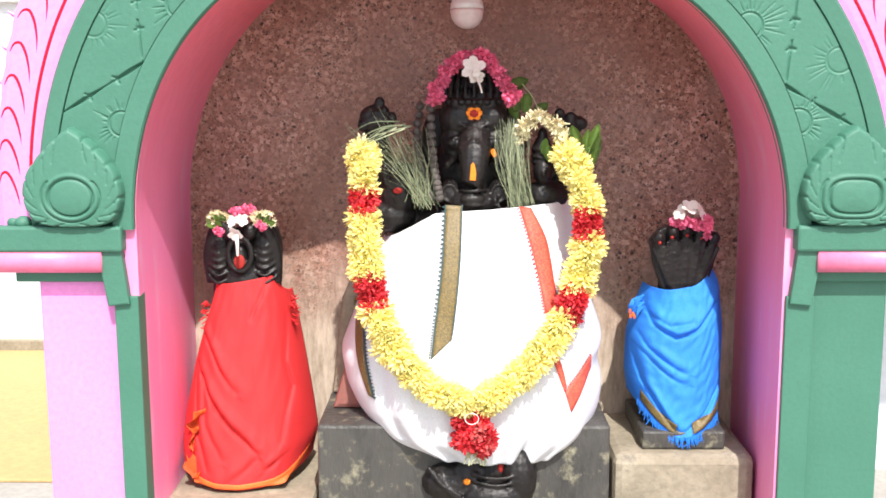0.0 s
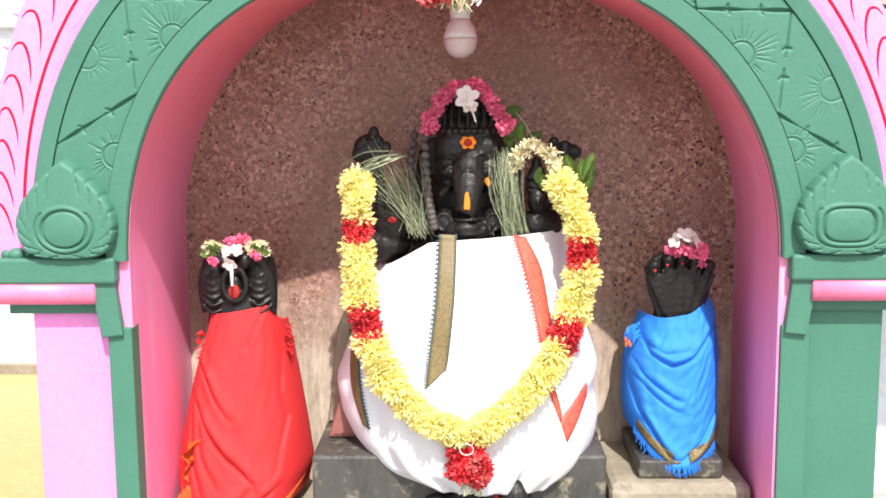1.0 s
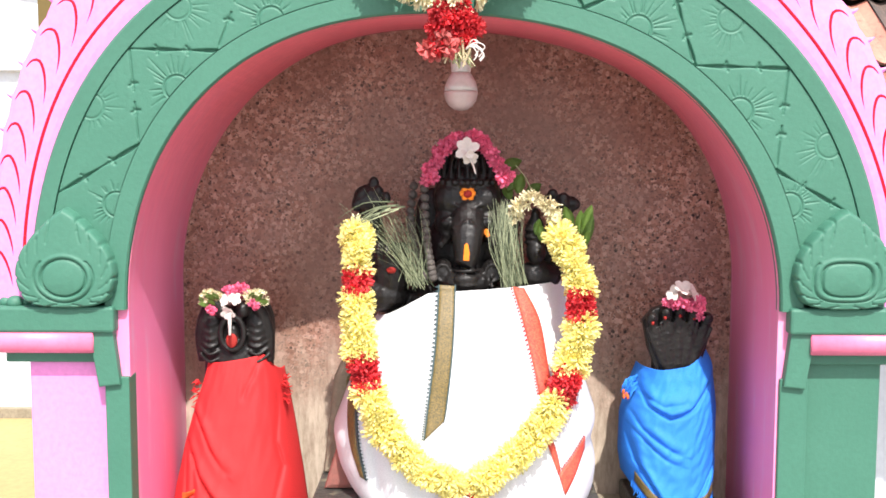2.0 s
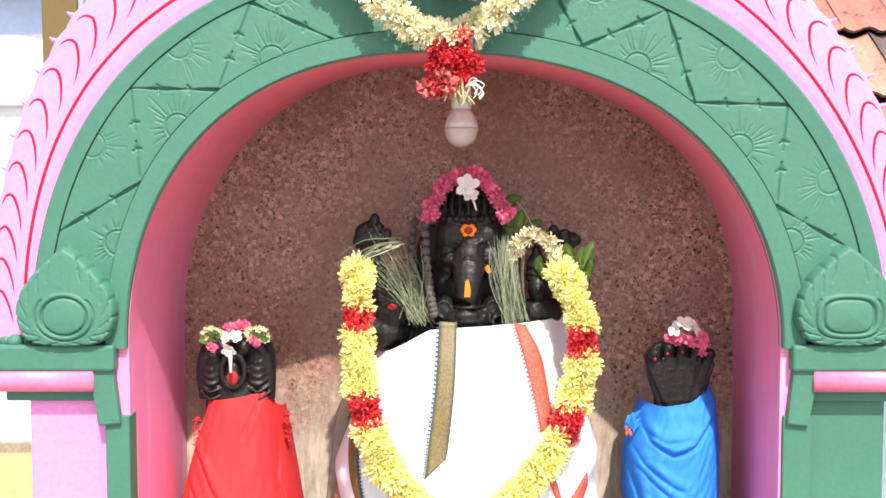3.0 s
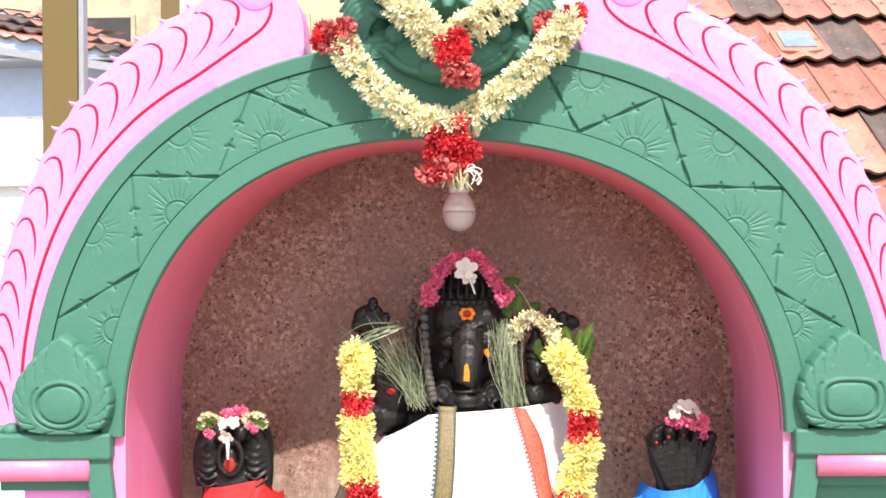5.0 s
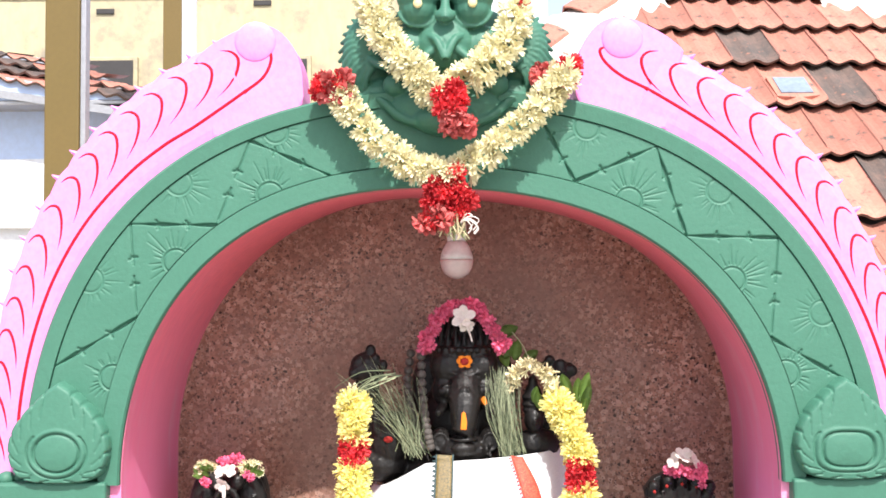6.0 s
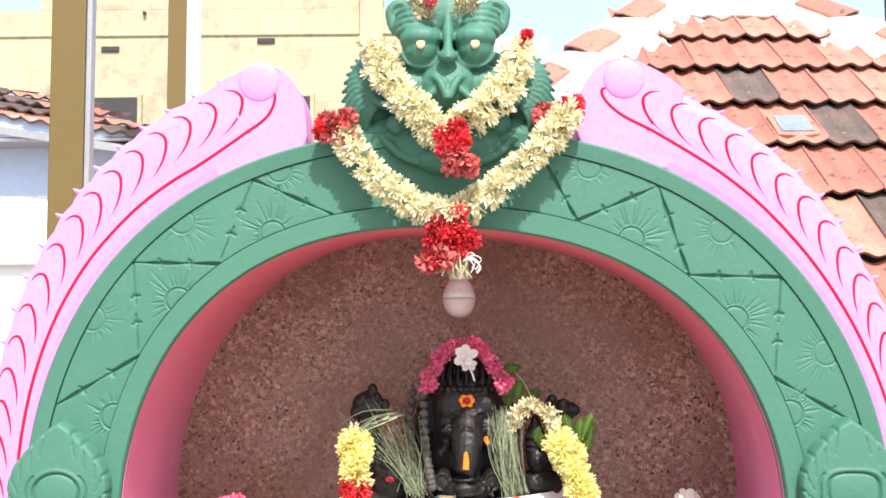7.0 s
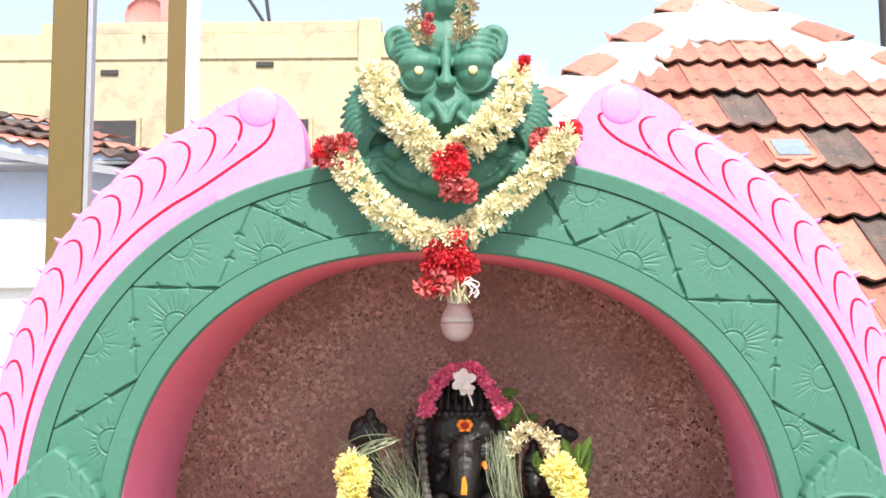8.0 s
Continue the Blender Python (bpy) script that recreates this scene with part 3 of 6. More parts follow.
part("arm", tube(bmesh.new(), [(-3.92, 11.3, 5.6), (-3.88, 11.05, 5.55), (-3.83, 10.95, 5.5)], 0.02, 6), DARK, dish)
part("mount", boxed((-3.72, 11.2, 5.5), (-3.52, 11.5, 6.2), 0.02), DISH, dish)
aerial = empty("roof_aerial", "dark leaning aerial struts on the far roof", "aerial")
part("strut", tube(bmesh.new(), [(-2.62, 11.4, 6.15), (-2.46, 11.4, 5.9), (-2.32, 11.4, 5.66)], 0.025, 6), DARK, aerial)
part("strut", tube(bmesh.new(), [(-2.40, 11.4, 6.25), (-2.36, 11.4, 5.95), (-2.32, 11.4, 5.66)], 0.025, 6), DARK, aerial)
part("base", boxed((-2.40, 11.35, 5.53), (-2.24, 11.5, 5.67), 0.01), DARK, aerial)
pole = tagged(part("utility_pole", tube(bmesh.new(), [(3.35, 6.0, 0), (3.35, 6.0, 2.5), (3.35, 6.0, 7.0)], 0.07, 10), DARK, smooth=True), "grey weathered utility pole beyond the tiled house", "pole")

# ---- materials of the offerings ----
CLOTH_WHITE = material("white_cotton", (0.78, 0.78, 0.79), (0.72, 0.73, 0.76), 0.85, 10, 400, 0.25, 0.001, thin=0.1)
CLOTH_RED = material("red_cotton", (0.74, 0.030, 0.032), (0.68, 0.022, 0.026), 0.8, 10, 400, 0.25, 0.001, thin=0.12)
CLOTH_BLUE = material("blue_cotton", (0.025, 0.25, 0.82), (0.02, 0.20, 0.74), 0.75, 12, 400, 0.25, 0.001, thin=0.12)
ZARI_GOLD = material("gold_weave", (0.24, 0.155, 0.04), (0.07, 0.06, 0.025), 0.5, 260, 520, 0.6, 0.001)
ZARI_RED = material("red_weave", (0.76, 0.15, 0.07), (0.55, 0.03, 0.03), 0.6, 260, 520, 0.6, 0.001)
TEAL = material("teal_thread", (0.035, 0.07, 0.075), None, 0.7)
ORANGE_HEM = material("orange_hem", (0.80, 0.16, 0.02), (0.7, 0.10, 0.02), 0.7, 20, 300, 0.3, 0.001)
YELLOW_F = material("yellow_petal", (0.95, 0.90, 0.44), (0.93, 0.84, 0.30), 0.6, 40, 200, 0.1, 0.001, vary=0.10, thin=0.35)
RED_F = material("red_petal", (0.82, 0.055, 0.065), (0.64, 0.022, 0.035), 0.6, 40, 200, 0.1, 0.001, vary=0.30, thin=0.3)
FADED_F = material("faded_red_petal", (0.70, 0.20, 0.18), (0.50, 0.07, 0.07), 0.6, 40, 200, 0.1, 0.001, vary=0.2, thin=0.2)
PINK_F = material("pink_petal", (0.88, 0.21, 0.36), (0.80, 0.13, 0.26), 0.6, 40, 200, 0.1, 0.001, vary=0.2, thin=0.2)
CREAM_F = material("cream_petal", (0.86, 0.82, 0.58), (0.82, 0.74, 0.44), 0.6, 40, 200, 0.1, 0.001, vary=0.12, thin=0.2)
WHITE_F = material("white_petal", (0.84, 0.80, 0.76), (0.8, 0.72, 0.66), 0.55, 30, 150, 0.1, 0.001, thin=0.2)
DRY_F = material("dry_petal", (0.62, 0.55, 0.34), (0.42, 0.34, 0.20), 0.8, 40, 200, 0.1, 0.001, vary=0.3)
LEAF = material("leaf_green", (0.30, 0.46, 0.13), (0.20, 0.34, 0.08), 0.4, 30, 150, 0.1, 0.001, vary=0.25, thin=0.2)
GRASS = material("dry_grass", (0.15, 0.19, 0.085), (0.34, 0.35, 0.26), 0.7, 60, 200, 0.0)
isl = GRASS.node_tree.nodes.new("ShaderNodeNewGeometry")
GRASS.node_tree.links.new(mix_colour(GRASS.node_tree, isl.outputs["Random Per Island"], (0.020, 0.038, 0.014), (0.34, 0.37, 0.22)), GRASS.node_tree.nodes["Principled BSDF"].inputs["Base Color"])
STEM = material("green_stem", (0.25, 0.32, 0.13), (0.38, 0.36, 0.22), 0.7, 60, 200, 0.0)
BEAD = material("rough_bead", (0.055, 0.045, 0.04), (0.10, 0.085, 0.075), 0.7, 90, 300, 0.6, 0.002)
PASTE_O = material("orange_paste", (0.85, 0.25, 0.01), (0.78, 0.19, 0.01), 0.8, 60, 200, 0.3, 0.001)
PASTE_R = material("red_paste", (0.36, 0.018, 0.012), None, 0.8, 60, 200, 0.3, 0.001)
# pinkish grey of the lower half: reflection shading put into the colour
BULB = material("bulb_plastic", (0.62, 0.52, 0.50), (0.60, 0.50, 0.48), 0.3, 10, 60, 0.0)
PLASTIC = material("white_plastic", (0.75, 0.74, 0.72), None, 0.4)
GOLD = material("gold_paint", (0.65, 0.50, 0.18), (0.8, 0.7, 0.4), 0.4, 80, 200, 0.1)
rng = random.Random(11)


# ---- relief on the arch ----
def in_panel(deg, s):
    return np.array(between(deg, 0.238 + 0.586 * s))


def near(px, pz, a, b):
    """Distances of points to the segment a-b, and how far along it they lie."""
    d = b - a
    t = np.clip(((px - a[0]) * d[0] + (pz - a[1]) * d[1]) / (d @ d), 0, 1)
    return np.hypot(px - a[0] - t * d[0], pz - a[1] - t * d[1]), t


DEG, LANES = np.linspace(8.0, 172.0, 1700), np.linspace(0, 1, 84)
spots = np.array([[in_panel(d, s) for s in LANES] for d in DEG])
PX, PZ = spots[..., 0], spots[..., 1]
carve = np.zeros_like(PX)
for sgn in (-1, 1):
    def D(d):
        return 180 - d if sgn < 0 else d

    # zigzag grooves from rim to rim, with small leaf cuts on them
    zig = [(69, 0.0), (60, 1.0), (48, 0.0), (39.2, 1.0), (28, 0.0), (16.7, 1.0)] if sgn < 0 else [(76, 1.0), (66.7, 0.0), (57.7, 1.0), (45.5, 0.0), (36, 1.0), (23.6, 0.0), (13, 1.0)]
    for (d0, s0), (d1, s1) in zip(zig, zig[1:]):
        a, b = in_panel(D(d0), s0), in_panel(D(d1), s1)
        r, t = near(PX, PZ, a, b)
        wob = 0.0014 * np.sin(t * 11 + d0)
        bold = s0 < 0.5 or (sgn > 0 and d0 > 50)
        if bold:
            carve = np.maximum(carve, 0.0052 * np.exp(-((r + wob) / 0.0019) ** 2))
            carve -= 0.0014 * np.exp(-((r - 0.0062) / 0.0030) ** 2)
        else:
            carve = np.maximum(carve, 0.0026 * np.exp(-(r / 0.0013) ** 2) * (np.abs(t - 0.5) > 0.05))
        for q in (0.33, 0.68) if bold else (0.36, 0.64):
            c = a + (b - a) * q
            carve = np.maximum(carve, 0.0042 * np.exp(-(((PX - c[0]) / 0.0040) ** 2 + ((PZ - c[1]) / 0.0040) ** 2)))
            # a small three-pointed leaf cut across the line
            way = (b - a) / np.hypot(*(b - a))
            over = np.array((-way[1], way[0]))
            for e in (c + 0.007 * over, c - 0.006 * over + 0.003 * way, c + 0.008 * way):
                carve = np.maximum(carve, 0.0028 * np.exp(-(near(PX, PZ, c, e)[0] / 0.0021) ** 2))
    # half sunflowers on the two rims
    blooms = ((58.3, 0.0, 0.078, 1), (39.1, 0.0, 0.078, 1), (17.5, 0.0, 0.066, 1), (64, 1.0, 0.066, -1), (48.1, 0.96, 0.070, -1), (29.6, 1.0, 0.070, -1)) if sgn < 0 else (
        (56.8, 0.02, 0.078, 1), (35, 0.0, 0.078, 1), (17.5, 0.0, 0.060, 1), (68.2, 0.92, 0.072, -1), (46.5, 0.90, 0.070, -1), (23.9, 0.92, 0.070, -1))
    for d, s, size, up in blooms:
        c = in_panel(D(d), s)
        o = in_panel(D(d), s + 0.2 * up) - c
        o /= np.hypot(*o)
        side = np.array((o[1], -o[0]))
        r = np.hypot(PX - c[0], PZ - c[1])
        strong = 0.55 if up > 0 else 0.34
        carve = np.maximum(carve, 0.0036 * strong * np.exp(-((r - 0.0205) / 0.0018) ** 2))
        carve -= 0.003 * strong * (r < 0.017) * np.sqrt(np.clip(1 - (r / 0.0175) ** 2, 0, 1))
        carve -= 0.0016 * strong * np.exp(-((r - 0.036) / 0.012) ** 2)
        for k in range(13):
            a = math.pi * (k + 0.5 + rng.uniform(-0.45, 0.45)) / 13
            ray = o * math.sin(a) + side * math.cos(a)
            f = size * (0.45 + 0.42 * rng.random()) * (0.75 + 0.25 * math.sin(a))
            w, t = near(PX, PZ, c + 0.026 * ray, c + f * ray)
            carve = np.maximum(carve, 0.0029 * strong * np.exp(-(w / 0.0012) ** 2) * (1 - 0.6 * t))
n_l = len(LANES)
verts = np.stack([PX, np.minimum(-0.0155 + 1.35 * carve, -0.0045), PZ], -1).reshape(-1, 3)
quads = [(i * n_l + j, i * n_l + j + 1, (i + 1) * n_l + j + 1, (i + 1) * n_l + j) for i in range(len(DEG) - 1) for j in range(n_l - 1)]
me = bpy.data.meshes.new("relief_panel")
me.from_pydata(verts.tolist(), [], quads)
me.flip_normals() if me.polygons[0].normal.y > 0 else None
me.materials.append(GREEN)
me.shade_smooth()
panel = new("relief_panel", me)
panel.parent = shrine
panel["label"] = "green plaster relief of zigzags and half sunflowers"

for sgn in (-1, 1):
    def D(d):
        return 180 - d if sgn < 0 else d

    # leaf-shaped boss over the ledge: lobed outline, curled leaf cuts, an oval medallion
    cx, cz = (-0.640 if sgn < 0 else 0.649), 1.260
    edge = [(0, 0.117), (0.017, 0.106), (0.034, 0.091), (0.056, 0.069), (0.076, 0.041), (0.084, 0.010), (0.079, -0.018), (0.066, -0.038), (0.038, -0.047), (0, -0.049)]
    right = spline([(x, 0, z) for x, z in edge], 110)
    loop = [(p.x, p.z) for p in right] + [(-p.x, p.z) for p in right[::-1]][1:-1]
    n_a, n_r = len(loop), 52
    cuts = []
    for side in (-1, 1):
        for k in range(8):
            u = 0.16 + 0.76 * k / 7
            p = right[int(u * 109)]
            mid, end = (0.83 - 0.04 * (k == 0), 0.035), (0.70 - 0.06 * (k < 2), 0.10 if k < 6 else 0.03)
            p1, p2 = right[min(109, int((u + mid[1]) * 109))], right[min(109, int((u + end[1]) * 109))]
            cuts.append([np.array((side * q.x * f, q.z * f)) for q, f in ((p, 1.0), (p, 0.95), (p1, mid[0] + 0.04), (p2, end[0] + 0.06))])
    ox, oz, flat_top = (0.037, 0.031, 2.0) if sgn < 0 else (0.041, 0.028, 3.0)
    X = np.array([[x * j / n_r for j in range(n_r + 1)] for x, z in loop])
    Z = np.array([[z * j / n_r for j in range(n_r + 1)] for x, z in loop])
    R = np.array([[j / n_r for j in range(n_r + 1)] for _ in loop])
    Y = -0.049 - 0.004 * (1 - R ** 2) + 0.010 * np.clip((R - 0.93) / 0.07, 0, 1) ** 2
    oval = (np.abs(X / ox) ** flat_top + np.abs((Z - 0.002) / oz) ** flat_top) ** (1 / flat_top)
    Y += 0.0055 * np.exp(-((oval - 1) / 0.045) ** 2) - 0.0018 * np.exp(-((oval - 1.17) / 0.09) ** 2)
    Y += 0.0042 * np.exp(-((oval - 1.33) / 0.040) ** 2) * (Z < 0.030) - 0.0025 * np.clip(1 - oval ** 2, 0, 1)
    for cut in cuts:
        for q, (a, b) in enumerate(zip(cut, cut[1:])):
            w, t = near(X, Z, a, b)
            Y = Y + (0.0030 - 0.0006 * q) * np.exp(-(w / 0.0013) ** 2) * (oval > 1.42)
    shrink = np.ones(n_a)
    for cut in cuts:
        shrink -= 0.024 * np.exp(-((np.array([p[0] for p in loop]) - cut[0][0]) ** 2 + (np.array([p[1] for p in loop]) - cut[0][1]) ** 2) / 0.0028 ** 2)
    grow = 1 - (1 - shrink)[:, None] * R ** 6
    verts = [(cx + X[i, j] * grow[i, j], Y[i, j], cz + Z[i, j] * grow[i, j]) for i in range(n_a) for j in range(1, n_r + 1)]
    base_y = len(verts)
    verts += [(cx + loop[i][0] * shrink[i], 0.02, cz + loop[i][1] * shrink[i]) for i in range(n_a)] + [(cx, float(Y[0, 0]), cz)]
    faces = []
    for i in range(n_a):
        m = (i + 1) % n_a
        faces += [(i * n_r + j, i * n_r + j + 1, m * n_r + j + 1, m * n_r + j) for j in range(n_r - 1)]
        faces += [(i * n_r + n_r - 1, base_y + i, base_y + m, m * n_r + n_r - 1), (len(verts) - 1, i * n_r, m * n_r)]
    me = bpy.data.meshes.new("leaf_boss")
    me.from_pydata([tuple(map(float, v)) for v in verts], [], faces)
    bm = bmesh.new()
    bm.from_mesh(me)
    bmesh.ops.recalc_face_normals(bm, faces=bm.faces)
    part("leaf_boss", bm, GREEN, shrine, "green moulded leaf-shaped boss with an oval medallion", smooth=True)


# ---- fused sculpture ----
def fused(name, bm, mat, voxel=0.004, rounds=4, extra=None):
    """One mesh out of overlapping lumps, their joins rounded."""
    me = bpy.data.meshes.new(name)
    bm.to_mesh(me)
    bm.free()
    tmp = new("lump", me)
    r = tmp.modifiers.new("fuse", "REMESH")
    r.mode, r.voxel_size = "VOXEL", voxel
    s = tmp.modifiers.new("smooth", "SMOOTH")
    s.factor, s.iterations = 0.5, rounds
    got = bpy.data.meshes.new_from_object(tmp.evaluated_get(bpy.context.evaluated_depsgraph_get()))
    bpy.data.objects.remove(tmp)
    got.materials.clear()
    got.materials.append(mat)
    if extra:
        both = bmesh.new()
        both.from_mesh(got)
        n = len(both.faces)
        extra[0](both)
        both.faces.ensure_lookup_table()
        for f in both.faces[n:]:
            f.material_index = 1
        both.to_mesh(got)
        both.free()
        got.materials.append(extra[1])
    got.shade_smooth()
    got.name = name
    return new(name, got)


# ---- the mask over the arch ----
bm = bmesh.new()
ball(bm, (0, 0.02, 1.92), (0.165, 0.045, 0.12), 24)
for s in (-1, 1):
    ball(bm, (s * 0.138, 0.0, 1.925), (0.048, 0.032, 0.085), 16)
    ball(bm, (s * 0.115, -0.01, 1.845), (0.045, 0.035, 0.05), 14)
    for k in range(15):
        a = radians(-64 + 10.2 * k)
        p0 = Vector((s * 0.105, -0.035, 1.925))
        p2 = Vector((s * (0.115 + 0.074 * math.cos(a)), -0.018, 1.925 + 0.098 * math.sin(a)))
        mid = (p0 + p2) / 2 + Vector((s * 0.010, -0.014, 0.022 * math.cos(a)))
        tube(bm, spline([p0, mid, p2], 8), lambda t: 0.0062 - 0.002 * t, 6)
    ball(bm, (s * 0.046, -0.075, 2.000), 0.034, 16)
    ball(bm, (s * 0.055, -0.055, 2.045), (0.042, 0.036, 0.030), 14)
    ball(bm, (s * 0.046, -0.080, 2.016), (0.038, 0.036, 0.024), 14)
    ball(bm, (s * 0.080, -0.04, 2.064), (0.020, 0.018, 0.022), 12)
    ball(bm, (s * 0.054, -0.058, 2.050), (0.036, 0.034, 0.042), 14)
    for k in range(4):
        zz = 2.026 + 0.0135 * k
        tube(bm, [(s * (0.054 + 0.036 * math.sin(a)), -0.060 - 0.037 * math.cos(a) + 0.003 * k, zz + 0.010 * math.cos(a) * (1 - 0.2 * k)) for a in [radians(-75 + 150 * j / 12) for j in range(13)]], 0.0050, 6)
    tube(bm, [(s * (0.046 + 0.035 * math.cos(a)), -0.088, 1.998 + 0.033 * math.sin(a)) for a in [radians(190 + 160 * j / 10) for j in range(11)]], 0.0034, 6)
    tube(bm, spline([(s * 0.055, -0.04, 2.07), (s * 0.080, -0.045, 2.092), (s * 0.100, -0.045, 2.082), (s * 0.098, -0.045, 2.056), (s * 0.090, -0.05, 2.04)], 14), 0.0095, 8)
    ball(bm, (s * 0.060, -0.050, 1.935), (0.050, 0.036, 0.042), 14)
    tube(bm, spline([(s * 0.030, -0.086, 1.950), (s * 0.015, -0.100, 1.938), (0, -0.104, 1.905)], 8), lambda t: 0.0055 + 0.003 * t, 8)
    tube(bm, spline([(s * 0.02, -0.09, 1.925), (s * 0.06, -0.09, 1.895), (s * 0.11, -0.06, 1.905), (s * 0.14, -0.03, 1.93)], 12), 0.008, 8)
    ball(bm, (s * 0.088, -0.05, 1.872), (0.022, 0.020, 0.020), 12)
    tube(bm, spline([(s * 0.03, -0.06, 1.80), (s * 0.08, -0.055, 1.815), (s * 0.12, -0.04, 1.85), (s * 0.17, -0.02, 1.85)], 12), 0.009, 8)
ball(bm, (0, -0.055, 1.94), (0.058, 0.045, 0.055), 16)
ball(bm, (0, -0.084, 1.938), (0.018, 0.020, 0.022), 12)
ball(bm, (0, -0.104, 1.980), (0.019, 0.014, 0.012), 12)
ball(bm, (0, -0.030, 1.835), (0.105, 0.045, 0.05), 18)
ball(bm, (0, -0.05, 1.81), (0.06, 0.04, 0.03), 14)
tube(bm, spline([(0, -0.115, 1.97), (0, -0.10, 2.0), (0, -0.082, 2.05), (0, -0.06, 2.11)], 12), lambda t: 0.0078 + 0.003 * math.sin(9 * t) ** 2, 8)
ball(bm, (0, -0.035, 2.06), (0.075, 0.05, 0.06), 16)
ball(bm, (0, -0.04, 2.135), (0.046, 0.042, 0.052), 16)
ball(bm, (0, -0.05, 2.135), (0.026, 0.045, 0.034), 12)
ball(bm, (0, -0.03, 2.19), (0.030, 0.03, 0.036), 12)
ball(bm, (0, -0.03, 2.235), (0.014, 0.014, 0.03), 10)


for v in bm.verts:
    v.co = Vector((v.co.x * 0.97, v.co.y + 0.028, 1.80 + (v.co.z - 1.80) * 0.952))


def pupils(b):
    for s in (-1, 1):
        ball(b, (s * 0.0446, -0.081, 1.9905), (0.0080, 0.004, 0.0080), 10)


mask = tagged(fused("mask_ornament", bm, GREEN, 0.0026, 2, (pupils, GOLD)), "green painted plaster lion mask crowning the arch", "ornament")
mask_front = front_of(mask)

# ---- stones in the niche ----
bm = boxed((-0.262, 0.10, 0.55), (0.281, 0.385, 0.822), 0.006)
pedestal = tagged(part("stone_pedestal", bm, STONE_DARK), "oil-darkened black stone pedestal block", "pedestal")
bm = bmesh.new()
plate(bm, [(-0.245, 0.8225), (0.272, 0.8225), (0.235, 0.97), (-0.200, 0.97)], 0.20, 0.385, 0.01)
tagged(part("stone_slab", bm, STONE_RED), "red-stained stone slab on the pedestal behind the statue", "stone")
tagged(part("stone_block", boxed((-0.553, 0.06, 0.55), (-0.272, 0.385, 0.676), 0.012), STONE_PALE), "pale weathered stone block under the red-draped figure", "stone")
tagged(part("stone_block", boxed((0.290, 0.11, 0.55), (0.553, 0.385, 0.760), 0.016), STONE_PALE), "pale weathered stone block under the blue-draped figure", "stone")
tagged(part("stone_plinth", boxed((0.348, 0.145, 0.7605), (0.505, 0.36, 0.797), 0.005), STONE_DARK), "small black stone plinth on a pale block", "plinth")
tagged(part("stone_upright", plate(bmesh.new(), [(0.215, 0.823), (0.279, 0.823), (0.270, 1.05), (0.235, 1.12), (0.21, 1.05)], 0.30, 0.386, 0.01), STONE_PALE), "pale rough stone upright beside the seated figure", "stone")
tagged(part("stone_upright", plate(bmesh.new(), [(-0.258, 0.823), (-0.19, 0.823), (-0.17, 1.02), (-0.20, 1.10), (-0.235, 1.02)], 0.30, 0.386, 0.01), STONE_PALE), "pale rough stone upright with lime stains", "stone")

# ---- the seated figure ----
bm = bmesh.new()
HX = 0.030
ball(bm, (HX, 0.275, 1.385), (0.065, 0.075, 0.078), 20)
ball(bm, (HX, 0.285, 1.440), (0.061, 0.062, 0.042), 18)
for k in range(11):
    a = radians(-80 + 16 * k)
    tube(bm, [(HX + 0.061 * math.sin(a), 0.275 - 0.066 * math.cos(a), 1.420), (HX + 0.056 * math.sin(a), 0.275 - 0.060 * math.cos(a), 1.45), (HX + 0.046 * math.sin(a), 0.275 - 0.05 * math.cos(a), 1.472)], 0.0044, 6)
tube(bm, [(HX + 0.067 * math.cos(a), 0.27 + 0.078 * math.sin(a), 1.418 + 0.004 * math.sin(a)) for a in [2 * math.pi * k / 30 for k in range(30)]], 0.006, 6, True)
tube(bm, [(HX + 0.056 * math.sin(a), 0.262 - 0.072 * math.cos(a), 1.408 - 0.004 * math.cos(3 * a)) for a in [radians(-85 + 170 * k / 20) for k in range(21)]], 0.0035, 6)
for s in (-1, 1):
    ball(bm, (HX + s * 0.030, 0.215, 1.382), (0.034, 0.032, 0.036), 14)
    ball(bm, (HX + s * 0.036, 0.210, 1.338), (0.027, 0.025, 0.032), 12)
    ball(bm, (HX + s * 0.040, 0.184, 1.338), (0.010, 0.007, 0.007), 10)
    tube(bm, [(HX + s * (0.037 + 0.013 * math.cos(a)), 0.185, 1.338 + 0.009 * math.sin(a)) for a in [2 * math.pi * k / 14 for k in range(14)]], 0.0022, 5, True)
    ball(bm, (HX + s * 0.068, 0.30, 1.335), (0.036, 0.018, 0.066), 14)
    tube(bm, spline([(HX + s * 0.036, 0.205, 1.315), (HX + s * 0.046, 0.178, 1.302), (HX + s * 0.050, 0.165, 1.298)], 6), lambda t: 0.010 - 0.004 * t, 8)
tube(bm, spline([(HX, 0.215, 1.360), (HX, 0.182, 1.325), (HX - 0.001, 0.168, 1.300), (HX - 0.003, 0.160, 1.275), (HX - 0.008, 0.156, 1.262)], 22), lambda t: 0.035 - 0.016 * t + 0.0005 * math.sin(60 * t), 14)
for k in range(3):
    tube(bm, [(HX - 0.002 + 0.024 * math.sin(a), 0.172 - 0.024 * math.cos(a), 1.252 - 0.013 * k) for a in [radians(-80 + 160 * j / 12) for j in range(13)]], 0.0035, 6)
ball(bm, (HX - 0.003, 0.185, 1.228), (0.048, 0.035, 0.030), 16)
ball(bm, (HX - 0.004, 0.160, 1.236), (0.024, 0.016, 0.012), 12)
